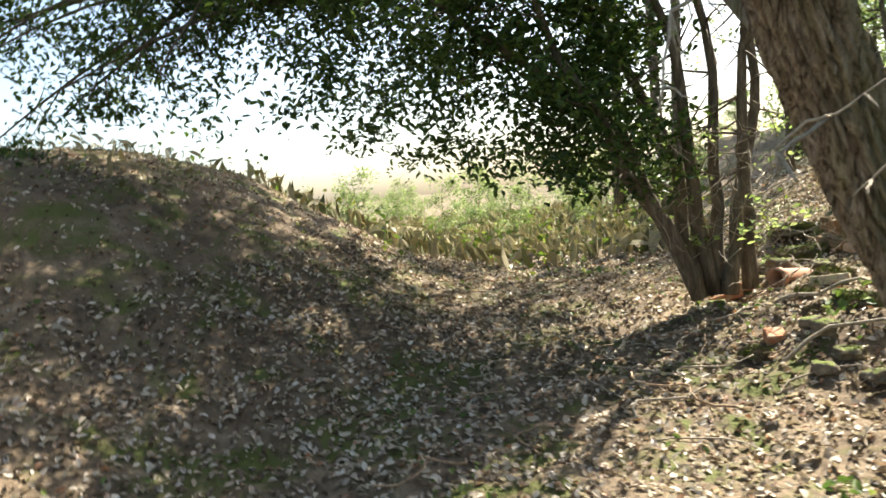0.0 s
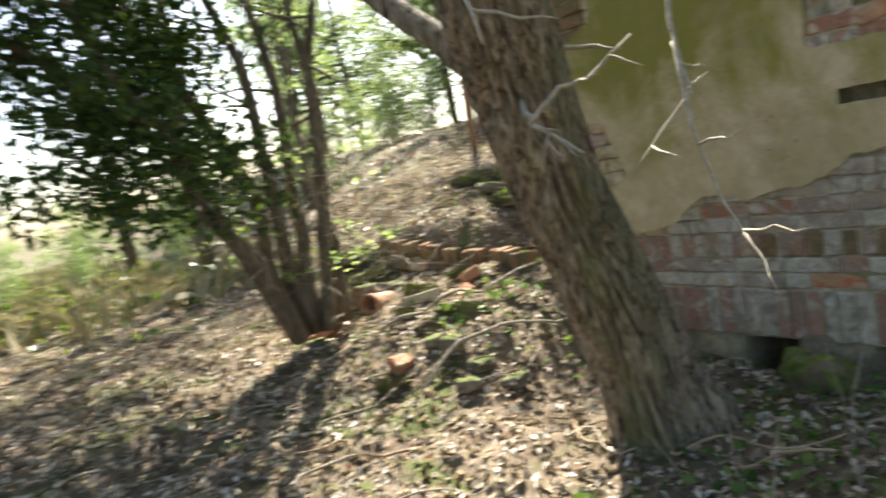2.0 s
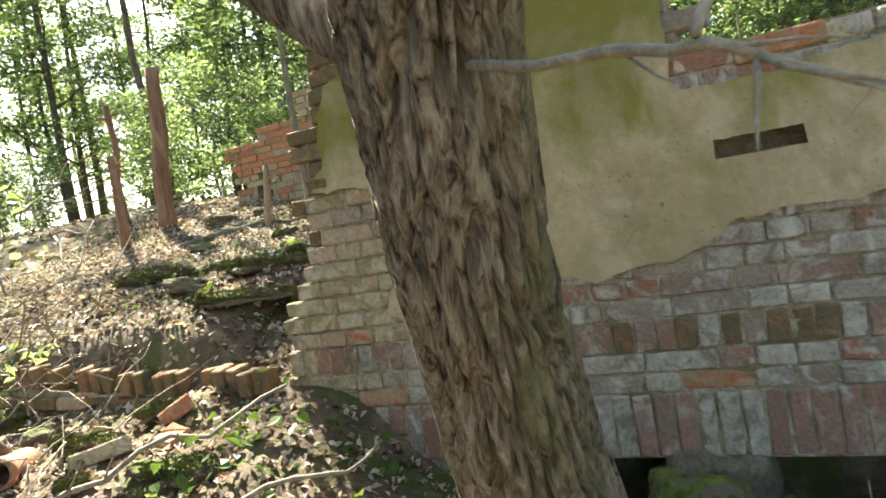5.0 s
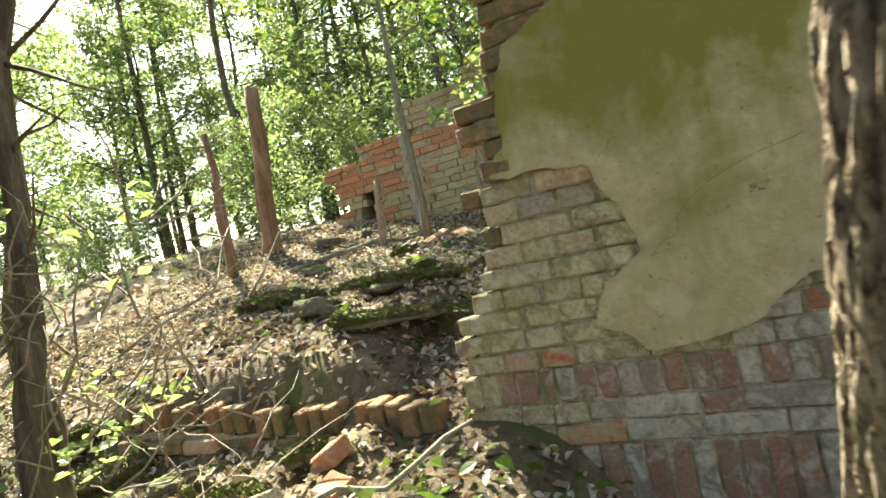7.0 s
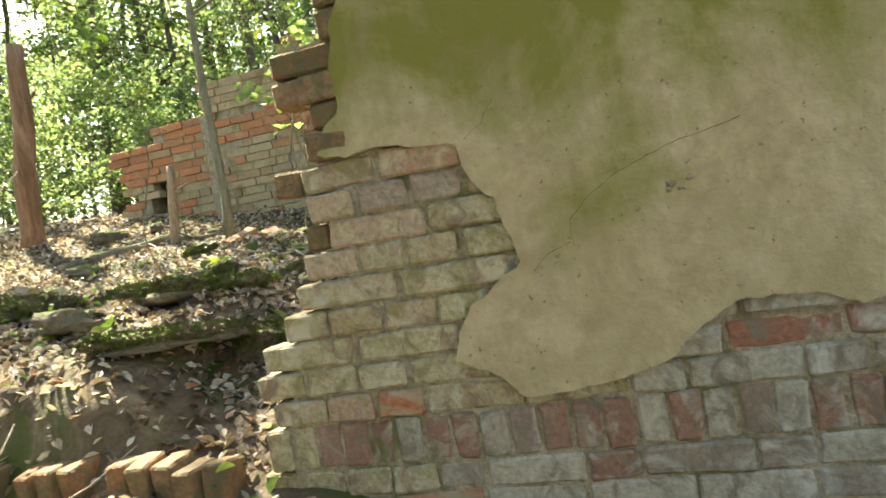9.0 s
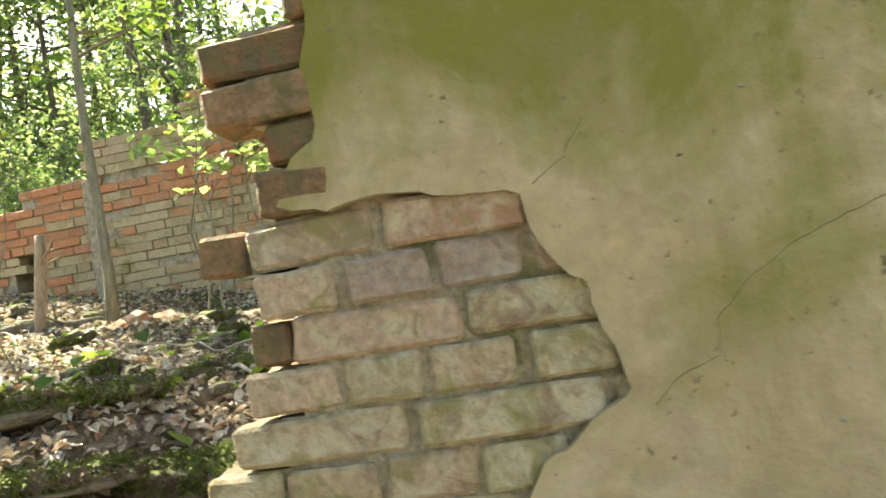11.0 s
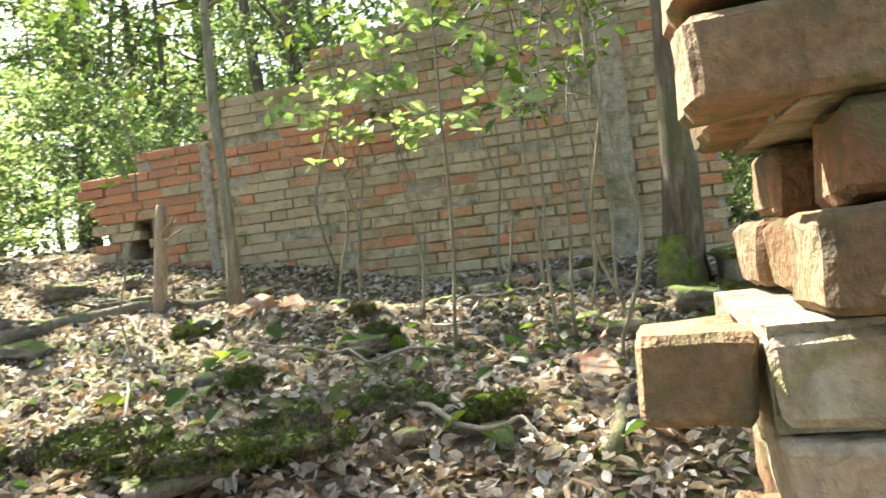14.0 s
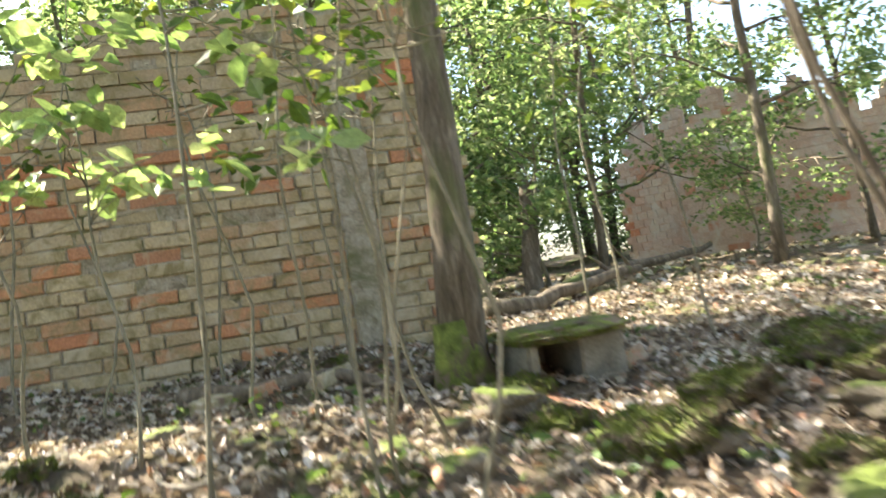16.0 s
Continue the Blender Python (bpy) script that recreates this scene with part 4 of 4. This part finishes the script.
for x, y, h, n, sd in ((6.45, 5.85, 2.05, 75, 71), (6.0, 5.1, 2.1, 70, 72), (6.6, 6.2, 1.95, 70, 73), (7.0, 6.5, 2.0, 80, 74)):
    zg = floor_at(x, y)
    t = thing("sapling", (x, y, zg), "crooked young sapling with a spray of sunlit leaves", "sapling")
    bm = bmesh.new()
    line = bend((0, 0, -0.05), (rnd.uniform(-0.15, 0.15), rnd.uniform(-0.15, 0.15), h - zg + 0.3), 10, 0.12)
    tube(bm, line, [0.008 - 0.0006 * i for i in range(11)], 6)
    part("stem", bm, SAPLING, t)
    bm = bmesh.new()
    g = np.random.default_rng(sd)
    tips = []
    for _ in range(7):
        p0 = line[g.integers(5, 11)]
        e = p0 + Vector((g.uniform(-0.3, 0.3), g.uniform(-0.4, 0.4), g.uniform(-0.1, 0.2)))
        tube(bm, bend(p0, e, 3, 0.1), [0.004, 0.003, 0.002, 0.001], 4)
        tips.append(tuple(e))
    part("branchwork", bm, SAPLING, t)["kind"] = "stuff"
    # sunlight on these sprays is partly put into their lighter colour
    part("crown", leaves_mesh("crown", crown_points(tips, n, 0.17, g, 0.35), 0.085, LEAF_SUNLIT, 1.0, 0.2, 0.7, sd), LEAF_SUNLIT, t, "yellow-green leaves brightened in colour for sun")
bt = thing("sapling", (5.75, 3.4, floor_at(5.75, 3.4)), "leaning twin-stemmed young tree with dark bark", "sapling")
for q in (((0, 0, -0.1), (0.1, 0.35, 1.3), (-0.05, 0.55, 2.8)), ((0.05, -0.05, -0.1), (0.2, 0.2, 0.9), (0.3, 0.6, 2.6))):
    birch = bmesh.new()
    line = bend(q[0], q[1], 6, 0.05) + bend(q[1], q[2], 6, 0.05)[1:]
    tube(birch, line, [0.017 - 0.0009 * i for i in range(len(line))], 8, 0.15)
    part("stem", birch, BARK, bt)

# dead trunks
for (x, y, h, r, lean, mat, lab) in ((7.0, 9.1, 1.75, 0.1, (0.08, -0.12), REDWOOD, "broken reddish dead trunk standing in the glade"), (6.3, 9.0, 0.95, 0.055, (0.0, -0.03), REDWOOD, "short reddish dead stump"), (6.6, 7.4, 0.58, 0.04, (0.1, -0.03), DEADWOOD, "pale broken stump before the brick wall"), (7.6, 10.4, 1.5, 0.05, (0.02, 0.0), REDWOOD, "thin reddish dead trunk standing"), (10.9, 3.0, 1.1, 0.1, (0.35, -0.2), BARK, "leaning dark dead trunk")):
    t = thing("dead_trunk", (x, y, floor_at(x, y)), lab, "dead tree")
    bm = bmesh.new()
    line = bend((0, 0, -0.08), (lean[0], lean[1], h), 10, 0.04)
    tube(bm, line, [r * (1.35 if i == 0 else 1.0) * (1 - 0.03 * i) for i in range(11)], 14, 0.2, 3, r * 0.08)
    part("trunk", bm, mat, t)
    for _ in range(3):
        s = line[rnd.randrange(5, 10)]
        snag = bmesh.new()
        tube(snag, bend(s, s + Vector((rnd.uniform(-0.2, 0.2), rnd.uniform(-0.2, 0.2), rnd.uniform(0.02, 0.2))), 3, 0.1), [r * 0.3, r * 0.22, r * 0.16, r * 0.08], 6)
        part("branch_stub", snag, mat, t)


# ---- logs and sticks on the ground ----
def log(a, b, r, mat, label, name="log", lift=0.0):
    base = Vector((a[0], a[1], floor_at(*a)))
    t = thing(name, base, label, "log" if r > 0.03 else "stick")
    bm = bmesh.new()
    n = 12
    line = []
    for i in range(n + 1):
        x, y = a[0] + (b[0] - a[0]) * i / n, a[1] + (b[1] - a[1]) * i / n
        x, y = x + 0.06 * math.sin(i * 0.9 + a[0]), y + 0.05 * math.sin(i * 0.7 + a[1])
        line.append(Vector((x, y, floor_at(x, y) + r * 0.6 + lift * i / n)) - base)
    tube(bm, line, [r * (1 - 0.5 * i / n) for i in range(n + 1)], 10, 0.2, 2, r * 0.06)
    for _ in range(2 if r > 0.012 else 0):
        s = line[rnd.randrange(3, n)]
        tube(bm, bend(s, s + Vector((rnd.uniform(-0.3, 0.3), rnd.uniform(-0.3, 0.3), rnd.uniform(0.05, 0.25))), 4, 0.12), [r * 0.4, r * 0.3, r * 0.2, r * 0.15, 0.001], 5)
    part("stem", bm, mat, t)
    return t


log((6.2, 8.0), (7.4, 6.6), 0.045, STONE, "mossy fallen log on leaf litter")
log((6.4, 8.3), (7.0, 7.3), 0.035, BARK, "dark fallen branch on leaves")
log((7.6, 5.9), (7.3, 4.7), 0.05, BARK, "dark rotten log by the wall")
log((9.3, 4.0), (10.6, 1.2), 0.06, BARK, "long dark fallen trunk among bushes", lift=0.2)
log((9.2, 4.0), (9.8, 2.4), 0.07, BARK, "dark fallen trunk among bushes", lift=0.1)
log((4.9, 5.0), (6.0, 4.55), 0.022, BARK, "crooked dead branch lying on leaves")
log((-0.9, 2.9), (0.2, 2.0), 0.016, DEADWOOD, "long straight stick on the bank", "stick")
log((-0.5, 3.6), (1.0, 2.6), 0.012, DEADWOOD, "dry stick on leaf litter", "stick")
log((2.3, 4.75), (3.3, 4.35), 0.012, TWIG, "bleached branch on the bank", "stick", 0.25)
log((2.6, 5.6), (3.35, 4.8), 0.013, TWIG, "bleached branch on the bank", "stick", 0.15)
for i in range(110):
    x, y = rnd.uniform(0.2, 8.0), rnd.uniform(2.6, 8.5)
    if 3.4 < x < 4.2 and y < 5.4:
        continue
    a = rnd.uniform(0, 6.3)
    ln = rnd.uniform(0.25, 0.8)
    log((x, y), (x + ln * math.cos(a), y + ln * math.sin(a)), rnd.uniform(0.004, 0.009), TWIG if i % 2 else DEADWOOD, "thin dry stick on leaf litter", "stick", rnd.uniform(0, 0.12))


# ---- rubble and rocks ----
def tufts(verts, n, size, seed):
    """Short moss blades standing on the upper side of a stone."""
    g = np.random.default_rng(seed)
    v = np.array([tuple(c) for c in verts])
    v = v[v[:, 2] > -0.1 * v[:, 2].max()]
    c = v[g.integers(0, len(v), n)] + g.normal(size=(n, 3)) * 0.008
    return leaves_mesh("moss", c, size, MOSSY, 0.1, -0.8, 0.3, seed)


def stone(x, y, size, seed, mossy=False, sink=0.3, name="rock"):
    zz = floor_at(x, y)
    size = (size[0], size[1], size[2] * (0.8 if mossy else 1.0))
    big = max(size) > 0.14
    me = mesh_of(rock(None, size, seed, 4 if big else 3, rough=0.5 if mossy else 0.34), name, STONE, True)
    ob = new(name, me)
    ob.matrix_basis = pose(x, y, zz + size[2] * (0.375 - sink * 0.5), rnd.uniform(-9, 9), rnd.uniform(-9, 9), rnd.uniform(0, 360))
    if mossy:
        part("moss", tufts([v.co for v in me.vertices], int(1500 + 26000 * size[0] * size[1]), 0.02, seed), MOSSY, ob, "short green moss")["kind"] = "stuff"
    return tagged(ob, "rubble lump thick with green moss" if mossy else "weathered rubble stone with moss on top", "rock", "rubble on the mound")


for i, (x, y, a, b, c, m) in enumerate(((4.6, 5.8, 0.5, 0.3, 0.15, True), (4.65, 6.2, 0.34, 0.25, 0.15, True), (4.48, 6.5, 0.3, 0.24, 0.15, True), (4.85, 5.82, 0.28, 0.2, 0.13, True), (5.13, 5.57, 0.26, 0.2, 0.16, True), (4.36, 5.32, 0.4, 0.2, 0.2, True), (4.12, 5.64, 0.5, 0.26, 0.11, True), (3.45, 5.67, 0.24, 0.18, 0.14, True), (5.94, 4.33, 0.36, 0.26, 0.2, True),
                                         (5.3, 4.2, 0.3, 0.24, 0.16, False), (6.4, 4.5, 0.2, 0.18, 0.16, True), (6.25, 4.3, 0.22, 0.16, 0.14, True), (6.0, 4.9, 0.18, 0.15, 0.12, False), (6.6, 4.6, 0.24, 0.2, 0.16, False), (6.3, 3.9, 0.3, 0.24, 0.2, True), (6.1, 3.35, 0.34, 0.26, 0.2, True), (5.55, 4.0, 0.3, 0.24, 0.16, True), (6.95, 4.42, 0.2, 0.17, 0.16, True), (6.74, 4.55, 0.2, 0.16, 0.13, True), (6.5, 3.3, 0.4, 0.32, 0.26, True),
                                         (6.9, 3.1, 0.3, 0.25, 0.2, True), (5.9, 3.6, 0.3, 0.26, 0.16, False), (6.0, 6.0, 0.26, 0.16, 0.1, False), (5.9, 7.6, 0.3, 0.2, 0.14, False), (5.0, 7.2, 0.3, 0.24, 0.18, True), (4.4, 6.75, 0.3, 0.24, 0.18, True), (4.2, 6.15, 0.24, 0.2, 0.14, False),
                                         (2.62, 4.75, 0.15, 0.12, 0.14, False), (2.75, 5.15, 0.2, 0.16, 0.12, True), (2.95, 5.0, 0.26, 0.2, 0.14, True), (3.1, 5.75, 0.24, 0.18, 0.14, True), (2.7, 4.35, 0.16, 0.12, 0.1, False), (2.3, 4.9, 0.2, 0.15, 0.1, True), (2.95, 6.3, 0.25, 0.22, 0.24, False),
                                         (2.3, 2.5, 0.2, 0.16, 0.12, True), (2.7, 2.3, 0.14, 0.12, 0.08, False), (1.9, 2.2, 0.16, 0.14, 0.1, False), (3.3, 2.7, 0.16, 0.14, 0.1, False), (7.0, 8.3, 0.3, 0.2, 0.16, False), (6.2, 6.9, 0.22, 0.18, 0.12, True), (3.35, 6.9, 0.4, 0.3, 0.26, True), (3.5, 7.5, 0.4, 0.3, 0.2, True))):
    stone(x, y, (a, b, c), i + 2, m)
for i in range(60):
    x, y = rnd.uniform(4.3, 7.8), rnd.uniform(3.4, 8.6)
    if i % 3 == 0:
        x, y = rnd.uniform(2.2, 3.5), rnd.uniform(4.4, 6.8)
    k = rnd.uniform(0.06, 0.17)
    stone(x, y, (k, k * rnd.uniform(0.6, 1), k * rnd.uniform(0.4, 0.8)), 60 + i, i % 4 == 0)
for i in range(24):
    x, y = rnd.uniform(4.2, 7.6), rnd.uniform(3.6, 8.2)
    if i > 15:
        x, y = rnd.uniform(2.4, 3.4), rnd.uniform(4.8, 6.4)
    ob = new("loose_brick", brick_mesh("header" if i % 2 else "stretcher", BRICK_RED if i % 3 else BRICK, SIZES["header" if i % 2 else "stretcher"], i % 5))
    ob.matrix_basis = pose(x, y, floor_at(x, y) + 0.015, rnd.uniform(-25, 25), rnd.uniform(-25, 25), rnd.uniform(0, 360))
    tagged(ob, "loose weathered brick lying in leaf litter", "brick", "loose bricks")

# concrete box with a mossy slab
cbx, cby = 7.0, 4.05
box = thing("concrete_box", (cbx, cby, floor_at(cbx, cby)), "broken concrete shaft with mossy cover slab", "concrete box")
for q in ((-0.3, 0.3, 0.22, 0.29), (-0.3, 0.3, -0.35, -0.05), (0.24, 0.3, -0.05, 0.22)):
    bm = bmesh.new()
    boxes(bm, *q, -0.1, 0.27)
    bmesh.ops.bevel(bm, geom=bm.edges[:], offset=0.012, segments=2, affect="EDGES")
    part("side_wall", bm, CONCRETE, box, shade=False)
slab = rock(None, (0.86, 0.84, 0.13), 17, 4, 0.8, 0.12)
part("cover_slab", slab, MOSSY, box, "mossy slab").location = (0, -0.03, 0.3)
box.matrix_basis = pose(7.2, 4.2, floor_at(7.2, 4.2), 0, 0, 5) @ Matrix.Scale(0.72, 4)

# clay pipe end in the bank
pipe = thing("clay_pipe", (2.88, 6.05, floor_at(2.88, 6.05) + 0.05), "broken clay drain pipe end in the bank", "pipe")
bm = bmesh.new()
n = 24
rings = [[bm.verts.new((x, r * math.cos(2 * math.pi * j / n), r * math.sin(2 * math.pi * j / n))) for j in range(n)] for x, r in ((0.3, 0.055), (-0.12, 0.055), (-0.12, 0.072), (-0.06, 0.074), (-0.05, 0.066), (0.3, 0.066))]
for a, b in zip(rings, rings[1:]):
    for j in range(n):
        bm.faces.new((a[j], a[(j + 1) % n], b[(j + 1) % n], b[j]))
part("pipe_wall", bm, CLAY, pipe)
pipe.rotation_euler = (0, radians(8), radians(40))

# ---- leaf litter, herbs and grass ----
def scatter(n, x0, x1, y0, y1, keep, seed):
    g = np.random.default_rng(seed)
    x, y = g.uniform(x0, x1, n), g.uniform(y0, y1, n)
    ok = ~((x > 3.6) & (x < 4.03) & (y < 4.95)) & keep(x, y, g)
    x, y = x[ok], y[ok]
    zz = ground_z(x, y) + np.array([wobble(a, b) for a, b in zip(x.tolist(), y.tolist())])
    return np.stack([x, y, zz], 1)


def stuff(name, me, label, category):
    return tagged(new(name, me), label, category, kind="stuff")


everywhere = lambda x, y, g: g.random(len(x)) < 1.0
p = scatter(56000, -3.2, 5.2, 1.3, 9.6, lambda x, y, g: (g.random(len(x)) < np.where((ground_z(x, y) > 0.75) & (x < 1), 0.3, 1.0)), 1)
p[:, 2] += 0.008
stuff("leaf_litter", leaves_mesh("leaf_litter", p, 0.044, LITTER, 0.7, 0, 0.55, 1), "dry brown leaf litter covering the woodland floor", "leaf litter")
p = scatter(44000, 4.0, 9.5, 1.5, 10.0, everywhere, 2)
p[:, 2] += 0.01
stuff("leaf_litter", leaves_mesh("leaf_litter", p, 0.044, LITTER, 0.7, 0, 0.55, 2), "curled dry leaves covering the mound", "leaf litter")
p = scatter(16000, -8, 13, -4, 14, lambda x, y, g: (x < -3.2) | (x > 9.5) | (y < 1.4) | (y > 9.8), 21)
p[:, 2] += 0.01
stuff("leaf_litter", leaves_mesh("leaf_litter", p, 0.09, LITTER, 1.0, 0, 0.6, 21), "dry leaf litter thinning out around the ruin", "leaf litter")
patchy = lambda x, y, g: np.array([noise.noise(Vector((a * 1.1, b * 1.1, 4))) for a, b in zip(x.tolist(), y.tolist())]) + g.uniform(-0.25, 0.25, len(x)) > 0.2
p = scatter(5000, -2.5, 8.0, 1.2, 9.0, patchy, 3)
p[:, 2] += np.random.default_rng(4).uniform(0.02, 0.1, len(p))
stuff("ground_herbs", leaves_mesh("ground_herbs", p, 0.036, HERB, 0.9, 0, 0.65, 3), "small green herbs among the dead leaves", "plants")
near_wall = lambda x, y, g: g.random(len(x)) < 0.6
p = scatter(130, 2.7, 3.6, 4.2, 5.1, near_wall, 7)
p[:, 2] += np.random.default_rng(8).uniform(0.02, 0.16, len(p))
stuff("ground_herbs", leaves_mesh("ground_herbs", p, 0.06, HERB, 0.9, 0, 0.7, 9), "green seedlings at the foot of the wall", "plants")
p = scatter(700, 1.9, 3.6, 1.6, 3.3, near_wall, 17)
p[:, 2] += np.random.default_rng(18).uniform(0.01, 0.08, len(p))
stuff("ground_herbs", leaves_mesh("ground_herbs", p, 0.05, HERB, 0.9, 0, 0.65, 19), "green herbs before the dark holes in the wall", "plants")
for i in range(9):
    x, y = rnd.uniform(2.2, 3.3), rnd.uniform(1.9, 3.2)
    t = thing("dry_stalk", (x, y, floor_at(x, y)), "thin pale dry stalk standing before the wall", "stalk", "dry stalks by the wall")
    bm = bmesh.new()
    tube(bm, bend((0, 0, -0.03), (rnd.uniform(-0.15, 0.15), rnd.uniform(-0.15, 0.15), rnd.uniform(0.2, 0.5)), 6, 0.12), [0.004, 0.004, 0.0035, 0.003, 0.0025, 0.002, 0.0012], 5)
    part("stem", bm, TWIG, t)
p = scatter(150, 4.1, 6.2, 4.6, 6.6, near_wall, 27)
p[:, 2] += 0.03
stuff("ground_herbs", leaves_mesh("ground_herbs", p, 0.085, LEAF, 1.8, 0, 0.75, 28), "broad green leaves lying among dead leaves", "plants")
p = scatter(6500, -6, 3.2, 8.8, 22, everywhere, 5)
p[:, 2] += 0.14
stuff("dry_grass", leaves_mesh("dry_grass", p, 0.3, GRASS, -0.4, 2.5, 0.03, 5), "sunlit dry yellow grass beyond the path", "grass")
p = scatter(450, -5.5, -0.6, 5.5, 8.6, lambda x, y, g: ground_z(x, y) > 1.3, 6)
p[:, 2] += 0.1
stuff("dry_grass", leaves_mesh("dry_grass", p, 0.13, GRASS, 0.3, -0.4, 0.02, 6), "wispy dry grass on the bank crest", "grass")
p = scatter(2600, -3.0, 4.0, 7.6, 14, patchy, 12)
p[:, 2] += np.random.default_rng(13).uniform(0.02, 0.5, len(p))
stuff("undergrowth", leaves_mesh("undergrowth", p, 0.08, LEAF, 0.5, 0, 0.6, 12), "sunlit green undergrowth beyond the path", "plants")
